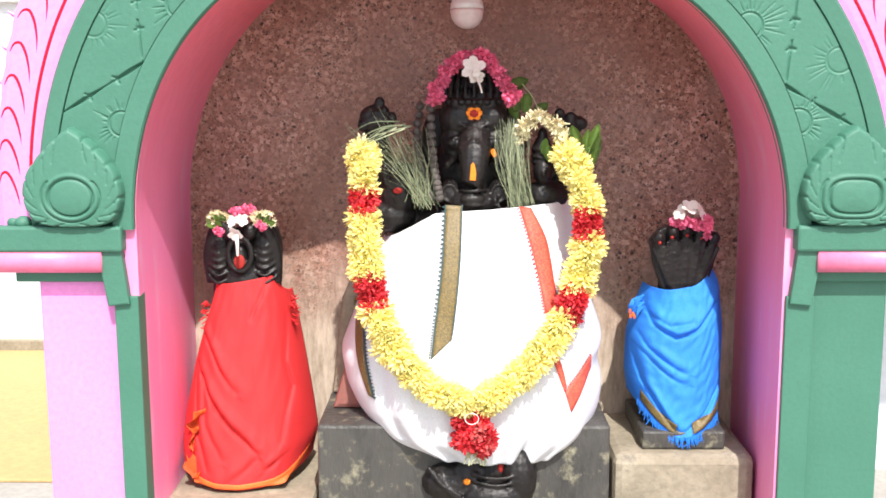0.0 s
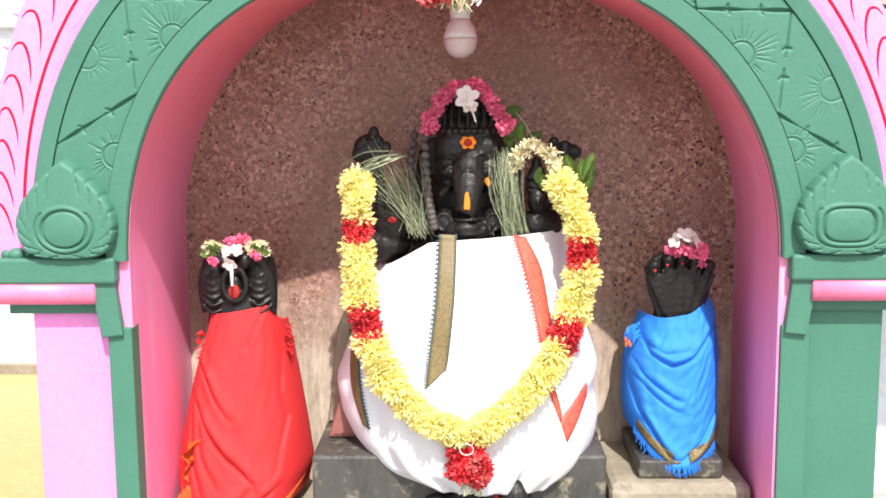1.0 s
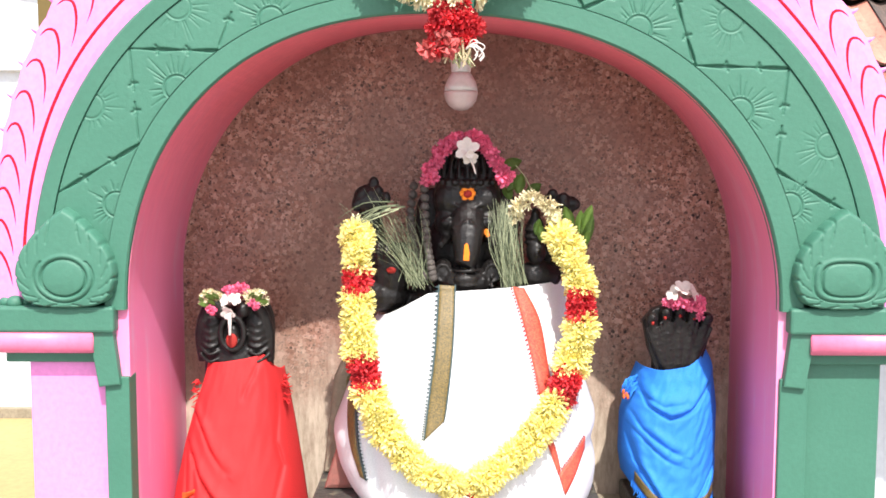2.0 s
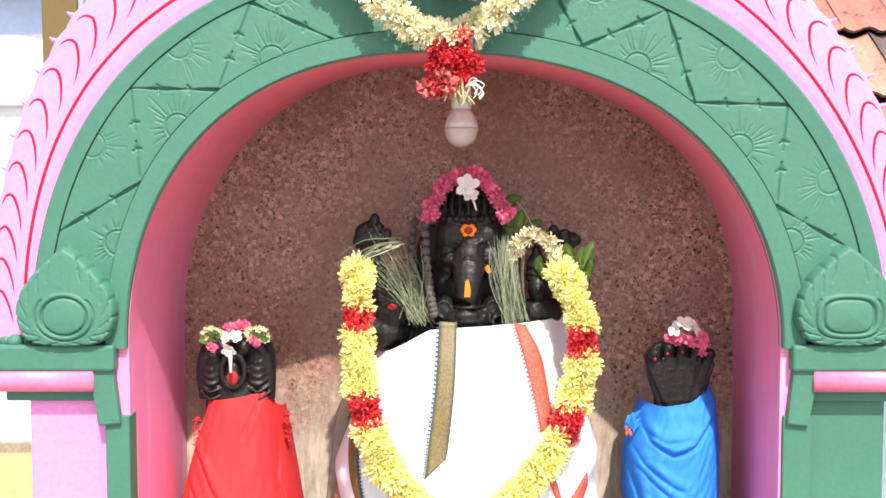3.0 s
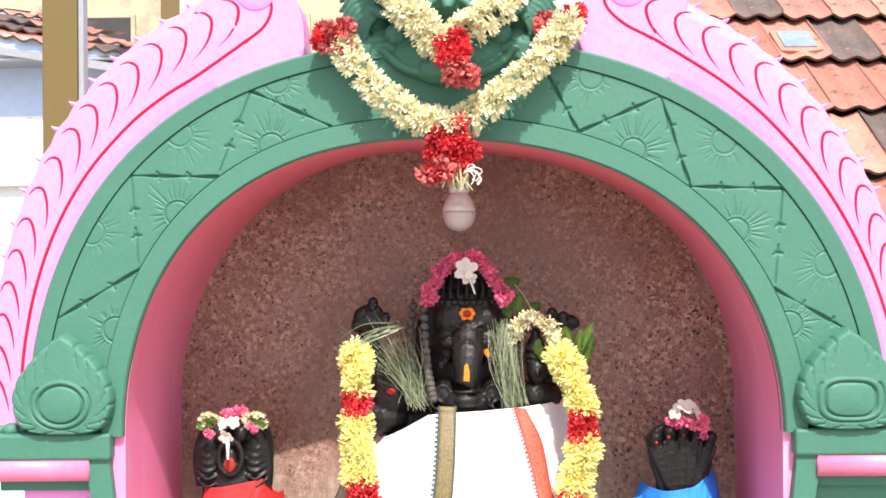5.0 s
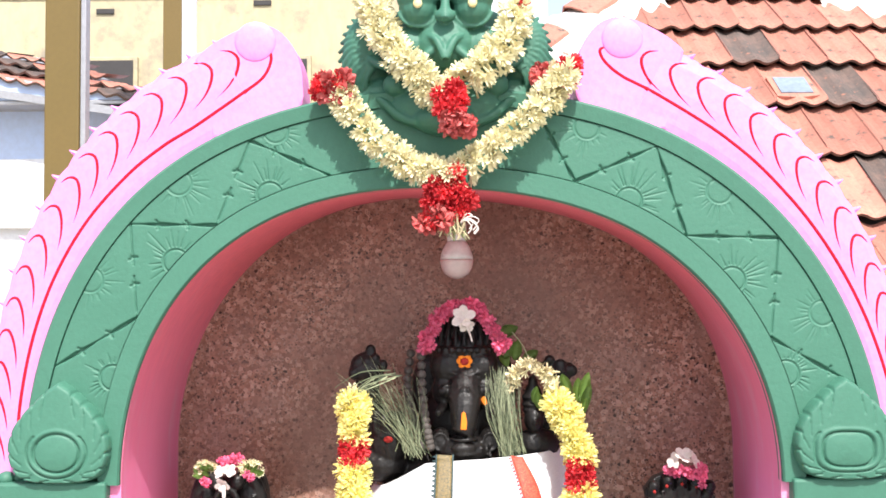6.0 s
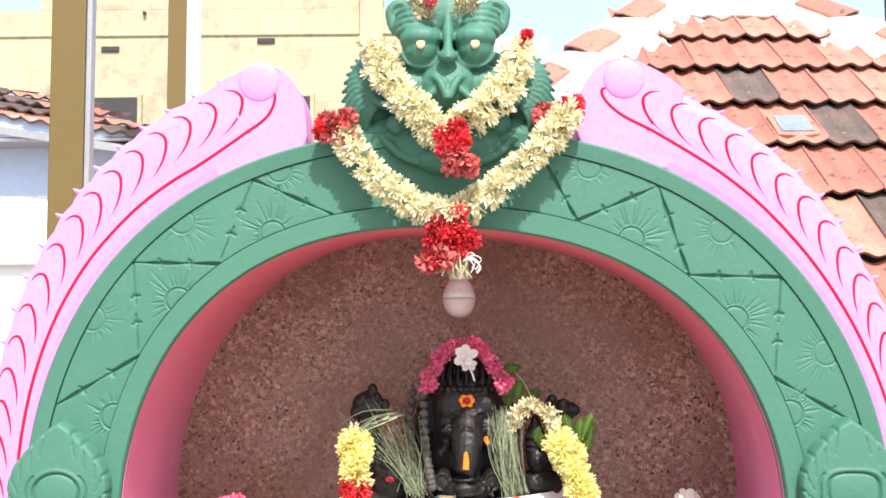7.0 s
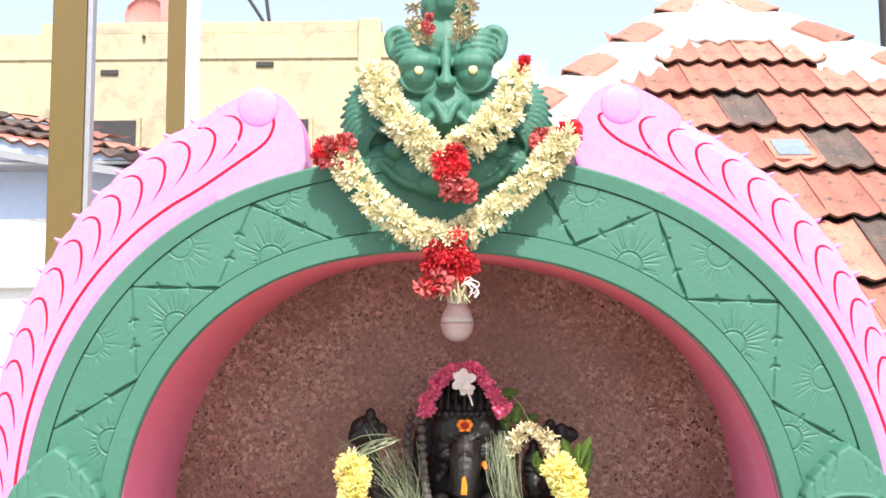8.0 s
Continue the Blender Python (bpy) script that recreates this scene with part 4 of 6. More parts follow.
for s in (-1, 1):
    ball(bm, (HX + s * 0.045, 0.19, 1.245), (0.020, 0.020, 0.026), 12)
    tube(bm, [(HX + s * 0.046 + 0.014 * math.cos(a), 0.172, 1.246 + 0.016 * math.sin(a)) for a in [2 * math.pi * k / 14 for k in range(14)]], 0.003, 5, True)
for s in (-1, 1):
    tube(bm, spline([(HX + s * 0.006, 0.188, 1.362), (HX + s * 0.024, 0.184, 1.372), (HX + s * 0.048, 0.20, 1.366)], 10), 0.0030, 6)
    tube(bm, spline([(HX + s * 0.022, 0.186, 1.345), (HX + s * 0.036, 0.182, 1.348), (HX + s * 0.050, 0.192, 1.340)], 10), 0.0024, 6)
    tube(bm, spline([(HX + s * 0.004, 0.155, 1.345), (HX + s * 0.014, 0.156, 1.325), (HX + s * 0.003, 0.146, 1.305)], 10), 0.0024, 6)
for k in range(7):
    zz = 1.330 - 0.008 * k
    rr = 0.031 - 0.0018 * k
    tube(bm, [(HX + rr * math.sin(a), 0.183 - 0.004 * k * 0.4 - rr * math.cos(a) * 0.98, zz - 0.003 * math.cos(a)) for a in [radians(-70 + 140 * j / 12) for j in range(13)]], 0.0021, 5)
for k in range(9):
    ball(bm, (HX - 0.048 + 0.012 * k, 0.205 - 0.022 * math.sin(math.pi * k / 8), 1.413), (0.0055, 0.005, 0.006), 8)
for k in range(14):
    ball(bm, (HX + rng.uniform(-0.05, 0.05), 0.165 + rng.uniform(-0.004, 0.004), 1.222 + rng.uniform(-0.008, 0.018)), (rng.uniform(0.003, 0.006),) * 3, 8)
# chest behind the trunk, body, knees and feet below the cloth
ball(bm, (HX, 0.275, 1.270), (0.092, 0.052, 0.085), 18)
ball(bm, (HX, 0.252, 1.345), (0.060, 0.056, 0.062), 18)
ball(bm, (0.03, 0.27, 1.17), (0.165, 0.085, 0.080), 20)
ball(bm, (0.03, 0.25, 1.00), (0.18, 0.115, 0.20), 20)
ball(bm, (0.03, 0.22, 0.875), (0.20, 0.11, 0.06), 18)
ball(bm, (0.070, 0.125, 0.735), (0.075, 0.050, 0.050), 16)
ball(bm, (-0.045, 0.165, 0.750), (0.070, 0.06, 0.045), 14)
ball(bm, (0.065, 0.075, 0.700), (0.062, 0.035, 0.026), 14)
for k in range(4):
    tube(bm, [(0.035 + 0.09 * j / 8 - 0.01, 0.062 - 0.01 * math.sin(math.pi * j / 8), 0.745 - 0.013 * k - 0.008 * math.sin(math.pi * j / 8)) for j in range(9)], 0.004, 6)
ball(bm, (-0.010, 0.100, 0.715), (0.060, 0.040, 0.040), 14)
for k in range(5):
    tube(bm, spline([(-0.055 + 0.010 * k, 0.072, 0.752 - 0.006 * k), (-0.030 + 0.010 * k, 0.062, 0.722 - 0.010 * k), (0.006 + 0.008 * k, 0.060, 0.700 - 0.012 * k)], 8), 0.0045, 6)
ball(bm, (0.112, 0.085, 0.728), (0.034, 0.034, 0.056), 12)
ball(bm, (0.028, 0.100, 0.728), (0.045, 0.040, 0.045), 14)
# raised hands with their emblems
tube(bm, spline([(-0.085, 0.28, 1.18), (-0.135, 0.27, 1.25), (-0.155, 0.25, 1.32), (-0.155, 0.24, 1.37)], 14), lambda t: 0.032 - 0.010 * t, 10)
ball(bm, (-0.155, 0.23, 1.375), (0.035, 0.022, 0.022), 12)
ball(bm, (-0.158, 0.228, 1.386), (0.029, 0.015, 0.022), 14)
for k in range(14):
    a, q = rng.uniform(0, 6.28), rng.random() ** 0.6
    ball(bm, (-0.155 + 0.034 * q * math.cos(a), 0.225 + rng.uniform(-0.01, 0.01), 1.384 + 0.026 * q * math.sin(a) + (0.008 if abs(math.cos(a)) < 0.4 else 0)), (rng.uniform(0.008, 0.013), 0.010, rng.uniform(0.008, 0.014)), 8)
tube(bm, spline([(0.14, 0.28, 1.18), (0.19, 0.27, 1.25), (0.205, 0.26, 1.32), (0.208, 0.25, 1.36)], 14), lambda t: 0.032 - 0.010 * t, 10)
ball(bm, (0.208, 0.24, 1.368), (0.032, 0.022, 0.020), 12)
for k in range(18):
    a, q = rng.uniform(0, 6.28), rng.random() ** 0.6
    ball(bm, (0.205 + 0.032 * q * math.cos(a), 0.232 + rng.uniform(-0.01, 0.01), 1.374 + 0.026 * q * math.sin(a)), (rng.uniform(0.008, 0.013), 0.010, rng.uniform(0.008, 0.013)), 8)
# lower hand with open palm, and the small figure on the other side
ball(bm, (-0.112, 0.205, 1.245), (0.036, 0.026, 0.050), 14)
ball(bm, (-0.128, 0.22, 1.20), (0.050, 0.04, 0.035), 12)
for k in range(4):
    tube(bm, [(-0.135 + 0.015 * k, 0.19, 1.262), (-0.137 + 0.016 * k, 0.182, 1.284), (-0.135 + 0.015 * k, 0.19, 1.300)], 0.0075, 7)
ball(bm, (0.157, 0.195, 1.318), (0.019, 0.019, 0.036), 12)
ball(bm, (0.157, 0.192, 1.350), (0.010, 0.010, 0.018), 10)
ball(bm, (0.158, 0.185, 1.285), (0.019, 0.020, 0.026), 12)
ball(bm, (0.158, 0.167, 1.282), (0.005, 0.006, 0.007), 8)
ball(bm, (0.164, 0.200, 1.238), (0.044, 0.030, 0.030), 14)
ball(bm, (0.200, 0.22, 1.255), (0.016, 0.018, 0.022), 10)
for z in (1.302, 1.312, 1.326):
    tube(bm, [(0.157 + 0.019 * math.cos(a), 0.193 + 0.019 * math.sin(a), z) for a in [2 * math.pi * k / 18 for k in range(18)]], 0.003, 5, True)
idol = tagged(fused("stone_statue", bm, IDOL, 0.0023, 3), "oiled black stone seated elephant-headed statue on a pedestal", "statue")
idol_front = front_of(idol)

# two smaller statues
bm = bmesh.new()
ball(bm, (-0.413, 0.25, 1.02), (0.070, 0.060, 0.16), 16)
tube(bm, [(-0.413, 0.25, 0.672), (-0.413, 0.25, 0.85), (-0.413, 0.25, 1.0)], 0.062, 14)
for s in (-1, 1):
    ball(bm, (-0.414 + s * 0.042, 0.235, 1.130), (0.033, 0.040, 0.066), 16)
    tube(bm, spline([(-0.414 + s * 0.062, 0.225, 1.07), (-0.414 + s * 0.064, 0.215, 1.13), (-0.414 + s * 0.042, 0.203, 1.182), (-0.414 + s * 0.014, 0.195, 1.172)], 14), 0.012, 8)
    ball(bm, (-0.414 + s * 0.020, 0.195, 1.172), (0.014, 0.014, 0.016), 10)
    for k in range(6):
        zz = 1.070 + 0.014 * k
        tube(bm, spline([(-0.414 + s * 0.066, 0.212, zz + 0.014), (-0.414 + s * 0.046, 0.197, zz + 0.002), (-0.414 + s * 0.028, 0.203, zz + 0.008)], 8), 0.0036, 6)
tube(bm, [(-0.414 + 0.022 * math.cos(a), 0.192, 1.128 + 0.032 * math.sin(a)) for a in [2 * math.pi * k / 20 for k in range(20)]], 0.006, 6, True)
ball(bm, (-0.414, 0.20, 1.115), (0.013, 0.014, 0.030), 12)
twin = tagged(fused("stone_statue", bm, IDOL, 0.0022, 2), "black stone paired hood statue wrapped in red cloth", "statue")
twin_front = front_of(twin)
bm = bmesh.new()
ball(bm, (0.430, 0.25, 1.05), (0.042, 0.040, 0.11), 16)
tube(bm, [(0.415, 0.24, 0.801), (0.42, 0.24, 0.90), (0.425, 0.25, 1.03)], 0.060, 14)
plate(bm, [(0.402, 1.03), (0.462, 1.03), (0.487, 1.10), (0.496, 1.152), (0.478, 1.174), (0.452, 1.182), (0.430, 1.184), (0.408, 1.181), (0.384, 1.172), (0.366, 1.150), (0.375, 1.10)], 0.213, 0.240)
for k in range(5):
    # one serpent: a tapering neck, a raised keel on each side, a blunt head bent forward
    u = k / 2 - 1
    foot, top = Vector((0.432 + 0.016 * u, 0.214, 1.045)), Vector((0.431 + 0.052 * u, 0.206, 1.170 - 0.014 * u * u))
    mid = foot.lerp(top, 0.55) + Vector((0.006 * u, 0.0, 0.004))
    tube(bm, spline([foot, mid, top, top + Vector((0, -0.016, 0.002))], 16), lambda t: 0.0105, 9)
    ball(bm, top + Vector((0, -0.010, 0.004)), (0.0095, 0.012, 0.0090), 10)
    for e in (-1, 1):
        tube(bm, spline([foot + Vector((0.004 * e, -0.006, 0)), mid + Vector((0.008 * e, -0.007, 0)), top + Vector((0.010 * e, -0.006, -0.016))], 12), 0.0028, 5)
    for q in range(5):
        p = foot.lerp(top, 0.20 + 0.12 * q) + Vector((0.003 * u, -0.010, 0))
        tube(bm, [p + Vector((-0.006, 0.002, 0.001)), p, p + Vector((0.006, 0.002, 0.001))], 0.0015, 5)
hood = tagged(fused("stone_statue", bm, IDOL, 0.0022, 2), "black stone five-hooded statue wrapped in blue cloth", "statue")
hood_front = front_of(hood)


# ---- cloths ----
def along(table, v):
    """Piecewise smooth value from (v, value) pairs."""
    for (a, p), (b, q) in zip(table, table[1:]):
        if v <= b:
            t = max(0.0, (v - a) / (b - a))
            return p + (q - p) * t
    return table[-1][1]


def smooth_along(table, v):
    return sum(along(table, v + d) for d in (-0.03, -0.015, 0, 0.015, 0.03)) / 5


def wrap(rows_z, left, right, back_y, depth, folds, cols=120, rows=130, square=2.4, flare=0.09):
    """A wrapped cloth: outline left(v), right(v) from top to hem, bulging forward by depth(v), with folds(u, v)."""
    bm = bmesh.new()
    grid = []
    for i in range(rows + 1):
        v = i / rows
        l, r, line = smooth_along(left, v), smooth_along(right, v), []
        for j in range(cols + 1):
            a = math.pi * (j / cols)
            u = -math.cos(a)
            w = (1 - abs(u) ** square) ** (1 / square)
            x = (l + r) / 2 + (r - l) / 2 * math.copysign(abs(u) ** 0.9, u) * (1 + flare * (1 - w))
            z = rows_z(u, v)
            y = back_y - along(depth, v) * w + folds(u, v) * min(1.0, w * 2)
            line.append(bm.verts.new((x, y, z)))
        grid.append(line)
    for p, q in zip(grid, grid[1:]):
        for j in range(cols):
            bm.faces.new((p[j], p[j + 1], q[j + 1], q[j]))
    bmesh.ops.recalc_face_normals(bm, faces=bm.faces)
    return bm


def clothed(name, bm, mat, label):
    ob = part(name, bm, mat, None, smooth=True)
    tagged(ob, label, "cloth")
    s = ob.modifiers.new("thickness", "SOLIDIFY")
    s.thickness, s.offset = 0.002, -1
    return ob


def strip(tree, a, b, n, lift, name, mat, parent, label="", else_y=0.15):
    """A narrow band of cloth between two lines of (x, z), lying on a draped surface."""
    pa, pb = spline([(x, 0, z) for x, z in a], n), spline([(x, 0, z) for x, z in b], n)
    bm, rows = bmesh.new(), []
    for p, q in zip(pa, pb):
        row = []
        for k in range(5):
            c = p.lerp(q, k / 4)
            row.append(bm.verts.new((c.x, touch(tree, c.x, c.z, else_y) - lift, c.z)))
        rows.append(row)
    for u, w in zip(rows, rows[1:]):
        for k in range(4):
            bm.faces.new((u[k], w[k], w[k + 1], u[k + 1]))
    bmesh.ops.recalc_face_normals(bm, faces=bm.faces)
    bmesh.ops.solidify(bm, geom=bm.faces[:], thickness=0.0008)
    return part(name, bm, mat, parent, label, smooth=True)


def teeth(tree, line, n, size, side, lift, mat, parent):
    """A toothed woven edge: small dark triangles along a line, on one side of it."""
    pts, bm = spline([(x, 0, z) for x, z in line], n), bmesh.new()
    for p, q in zip(pts[::2], pts[1::2]):
        d = (q - p).normalized()
        m = (p + q) / 2 + Vector((d.z, 0, -d.x)) * side * size
        vs = [bm.verts.new((c.x, touch(tree, c.x, c.z, 0.15) - lift, c.z)) for c in (p, q, m)]
        bm.faces.new(vs)
    bmesh.ops.recalc_face_normals(bm, faces=bm.faces)
    bmesh.ops.solidify(bm, geom=bm.faces[:], thickness=0.0008)
    return part("toothed_edge", bm, mat, parent)


def white_z(u, v):
    top = 1.217 + 0.014 * u - 0.045 * max(0.0, -u - 0.45) / 0.55
    low = 0.760 + 0.016 * math.exp(-((u - 0.36) / 0.07) ** 2)
    return top + (low - top) * v ** (1.0) + 0.0


def white_folds(u, v):
    f = 0.0035 * math.sin(9 * u + 5 * v) * v + 0.0035 * math.sin(23 * (u + 0.25 * v)) * max(0.0, v - 0.45) * 2
    f += 0.006 * math.exp(-(((u + 0.60) + 0.10 * v) / 0.05) ** 2) * (1 if 0.15 < v < 0.9 else 0.3)
    f -= 0.006 * math.exp(-(((u - 0.62) - 0.1 * v) / 0.06) ** 2) * min(1, v * 2)
    f += 0.012 * math.exp(-((u - 0.36) / 0.06) ** 2) * max(0.0, v - 0.85) * 6
    return f + 0.005 * noise.noise(Vector((u * 2.5, v * 3.0, 2.0))) + 0.003 * noise.noise(Vector((u * 7, v * 5, 4.0)))


white_left = [(0, -0.125), (0.07, -0.150), (0.25, -0.168), (0.40, -0.19), (0.56, -0.212), (0.70, -0.203), (0.82, -0.182), (0.91, -0.152), (0.965, -0.110), (1.0, -0.055)]
white_right = [(0, 0.205), (0.1, 0.214), (0.3, 0.222), (0.45, 0.246), (0.57, 0.264), (0.66, 0.252), (0.75, 0.265), (0.85, 0.260), (0.92, 0.246), (0.97, 0.220), (1.0, 0.185)]
white_depth = [(0, 0.125), (0.12, 0.15), (0.35, 0.185), (0.6, 0.215), (0.8, 0.225), (0.92, 0.22), (1.0, 0.205)]
wc = clothed("draped_cloth", wrap(white_z, white_left, white_right, 0.27, white_depth, white_folds, square=3.0), CLOTH_WHITE, "white cotton cloth with gold and red borders draped over statue")
wf = front_of(wc)
g = strip(wf, [(-0.024, 1.227), (-0.030, 1.12), (-0.042, 1.02), (-0.049, 0.958)], [(0.008, 1.225), (0.004, 1.12), (-0.006, 1.03), (-0.011, 0.993)], 40, 0.0022, "gold_border", ZARI_GOLD, wc, "gold woven border band")
for off, w in ((0.0, 0.0028), (0.030, 0.0028)):
    strip(wf, [(-0.024 + off, 1.227), (-0.030 + off * 1.05, 1.12), (-0.042 + off * 1.1, 1.02), (-0.049 + off * 1.15 + 0.001 * (off > 0), 0.958 + off)], [(-0.024 + off + w, 1.227), (-0.030 + off * 1.05 + w, 1.12), (-0.042 + off * 1.1 + w, 1.02), (-0.049 + off * 1.15 + w, 0.960 + off)], 40, 0.0034, "border_line", TEAL, wc)
teeth(wf, [(-0.0245, 1.225), (-0.0305, 1.12), (-0.0425, 1.02), (-0.0495, 0.960)], 80, 0.006, 1, 0.0026, TEAL, wc)
strip(wf, [(0.112, 1.224), (0.130, 1.165), (0.148, 1.09), (0.158, 1.035)], [(0.134, 1.222), (0.162, 1.165), (0.176, 1.09), (0.183, 1.05)], 30, 0.0024, "red_border", ZARI_RED, wc, "red woven border band")
teeth(wf, [(0.111, 1.222), (0.129, 1.165), (0.147, 1.09), (0.157, 1.037)], 60, 0.005, 1, 0.003, RED_LINE, wc)
strip(wf, [(-0.193, 1.055), (-0.196, 1.0), (-0.187, 0.94), (-0.166, 0.880)], [(-0.178, 1.06), (-0.178, 1.0), (-0.171, 0.94), (-0.157, 0.878)], 30, 0.0024, "gold_border", ZARI_GOLD, wc)
strip(wf, [(-0.178, 1.06), (-0.178, 1.0), (-0.171, 0.94), (-0.157, 0.878)], [(-0.174, 1.06), (-0.174, 1.0), (-0.167, 0.94), (-0.153, 0.876)], 30, 0.003, "border_line", TEAL, wc)
teeth(wf, [(-0.174, 1.055), (-0.174, 1.0), (-0.167, 0.94), (-0.153, 0.878)], 60, 0.005, -1, 0.003, TEAL, wc)
strip(wf, [(0.166, 0.968), (0.180, 0.930), (0.193, 0.895)], [(0.180, 0.962), (0.190, 0.935), (0.197, 0.905)], 16, 0.0024, "red_border", ZARI_RED, wc)
strip(wf, [(0.193, 0.897), (0.220, 0.920), (0.246, 0.950)], [(0.205, 0.858), (0.228, 0.892), (0.247, 0.925)], 20, 0.0026, "red_border", ZARI_RED, wc)
teeth(wf, [(0.193, 0.898), (0.220, 0.921), (0.246, 0.951)], 36, 0.005, -1, 0.003, RED_LINE, wc)

# red wrap
red_left = [(0, -0.480), (0.15, -0.498), (0.4, -0.520), (0.7, -0.540), (0.9, -0.548), (1.0, -0.546)]
red_right = [(0, -0.340), (0.1, -0.333), (0.3, -0.322), (0.6, -0.308), (0.85, -0.298), (1.0, -0.310)]


def red_z(u, v):
    top = 1.077 + 0.012 * u - 0.045 * max(0.0, abs(u) - 0.72) / 0.28
    low = 0.683 + 0.028 * abs(u) ** 2.5 - 0.004 * u
    return top + (low - top) * v


def pulled(lines, u, v, wide, tall):
    """Folds pulled along lines of (u, v): a narrow valley with a soft roll beside it, fading at both ends."""
    f = 0.0
    for h, pts in lines:
        best, where = 9.0, 0.0
        for k, ((u0, v0), (u1, v1)) in enumerate(zip(pts, pts[1:])):
            dx, dz, px, pz = (u1 - u0) * wide, (v1 - v0) * tall, (u - u0) * wide, (v - v0) * tall
            t = max(0.0, min(1.0, (px * dx + pz * dz) / (dx * dx + dz * dz)))
            d = math.hypot(px - t * dx, pz - t * dz)
            if d < best:
                side = 1 if px * dz - pz * dx > 0 else -1
                best, where = d, (k + t) / (len(pts) - 1)
                sd = d * side
        fade = math.sin(math.pi * (0.06 + 0.88 * where)) ** 0.6
        f += h * fade * (math.exp(-(best / 0.0042) ** 2) - 0.9 * math.exp(-((sd - 0.012) / 0.009) ** 2))
    return f


RED_LINES = [
    (0.007, ((-0.95, 0.20), (-0.51, 0.33), (-0.02, 0.53))),
    (0.010, ((-0.80, 0.40), (-0.38, 0.58), (-0.07, 0.70), (0.26, 0.83))),
    (0.008, ((-0.86, 0.36), (-0.75, 0.54), (-0.60, 0.78), (-0.42, 0.93))),
    (0.005, ((-0.62, 0.46), (-0.48, 0.70), (-0.20, 0.86))),
    (0.009, ((0.90, 0.14), (0.78, 0.42), (0.84, 0.54), (0.63, 0.80))),
    (0.004, ((0.60, 0.02), (0.38, 0.10), (0.20, 0.18))),
    (0.006, ((0.44, 0.92), (0.62, 0.88))),
    (0.004, ((-0.1, 0.98), (0.15, 0.90), (0.3, 0.84)))]


def red_folds(u, v):
    n = noise.noise(Vector((u * 1.6, v * 2.2, 3.1))) + 0.25 * noise.noise(Vector((u * 6.0 - 3 * v, v * 5.0, 7.7)))
    return pulled(RED_LINES, u, v, 0.115, 0.39) + 0.008 * n + 0.0022 * noise.noise(Vector((u * 9 + 4 * v, v * 7, 1.7)))


rc = clothed("wrapped_cloth", wrap(red_z, red_left, red_right, 0.30, [(0, 0.115), (0.3, 0.14), (1, 0.17)], red_folds), CLOTH_RED, "bright red cotton cloth with orange hem wrapped round a statue")
rf = front_of(rc)
strip(rf, [(-0.531, 0.735), (-0.500, 0.704), (-0.42, 0.694), (-0.34, 0.704), (-0.297, 0.735)], [(-0.529, 0.722), (-0.500, 0.690), (-0.42, 0.681), (-0.34, 0.690), (-0.300, 0.722)], 44, 0.0022, "orange_hem", ORANGE_HEM, rc, "orange woven hem")
bm, rows = bmesh.new(), []
for k in range(41):
    t = k / 40
    c = Vector((-0.492 - 0.020 * math.sin(2.6 * t), 0.175, 0.835 - 0.135 * t))
    y = touch(rf, c.x, c.z, 0.20) - 0.005
    rows.append([bm.verts.new((c.x + s * (0.008 + 0.007 * math.sin(9 * t)) + 0.006 * math.sin(23 * t + s), y - 0.006 * math.cos(17 * t + 2 * s), c.z + 0.004 * s)) for s in (-1, -0.4, 0.3, 1)])
for u, w in zip(rows, rows[1:]):
    for k in range(3):
        bm.faces.new((u[k], u[k + 1], w[k + 1], w[k]))
bmesh.ops.solidify(bm, geom=bm.faces[:], thickness=0.001)
part("frayed_tuck", bm, ORANGE_HEM, rc, "crumpled orange corner", smooth=True)
for cx, cz in ((-0.492, 1.000), (-0.322, 1.010)):
    bm = bmesh.new()
    for k in range(26):
        p = Vector((cx, 0.245, cz)) + Vector((rng.uniform(-0.008, 0.004), rng.uniform(-0.01, 0.01), rng.uniform(-0.03, 0.03)))
        tube(bm, [p, p + Vector((math.copysign(rng.uniform(0.004, 0.012), cx + 0.41), -0.008, rng.uniform(-0.008, 0.008)))], lambda s: 0.0020 * (1 - 0.7 * s), 4)
    part("fringe", bm, CLOTH_RED, rc, smooth=True)

# blue wrap
blue_left = [(0, 0.372), (0.2, 0.356), (0.45, 0.342), (0.8, 0.340), (1.0, 0.346)]
blue_right = [(0, 0.490), (0.1, 0.505), (0.4, 0.513), (0.8, 0.512), (1.0, 0.508)]


def blue_z(u, v):
    top = 1.072 + 0.014 * u + 0.014 * max(0, u - 0.3) - 0.008 * (1 - u * u)
    low = 0.772 + 0.040 * math.sqrt((u + 0.05) ** 2 + 0.03) + 0.030 * max(0.0, -u) ** 2
    return top + (low - top) * v


BLUE_LINES = [
    (0.009, ((-0.97, 0.12), (-0.70, 0.27), (-0.20, 0.32), (0.20, 0.29), (0.70, 0.20))),
    (0.005, ((-0.90, 0.20), (-0.35, 0.25), (0.12, 0.23))),
    (0.006, ((-0.98, 0.36), (-0.75, 0.45), (-0.35, 0.50), (0.02, 0.56))),
    (0.004, ((-0.90, 0.50), (-0.45, 0.57), (0.0, 0.63))),
    (0.009, ((-0.99, 0.40), (-0.94, 0.60), (-0.80, 0.75), (-0.32, 0.90), (-0.08, 0.96))),
    (0.008, ((0.97, 0.72), (0.45, 0.88), (0.0, 0.95))),
    (0.004, ((0.85, 0.02), (0.93, 0.20), (0.86, 0.5)))]


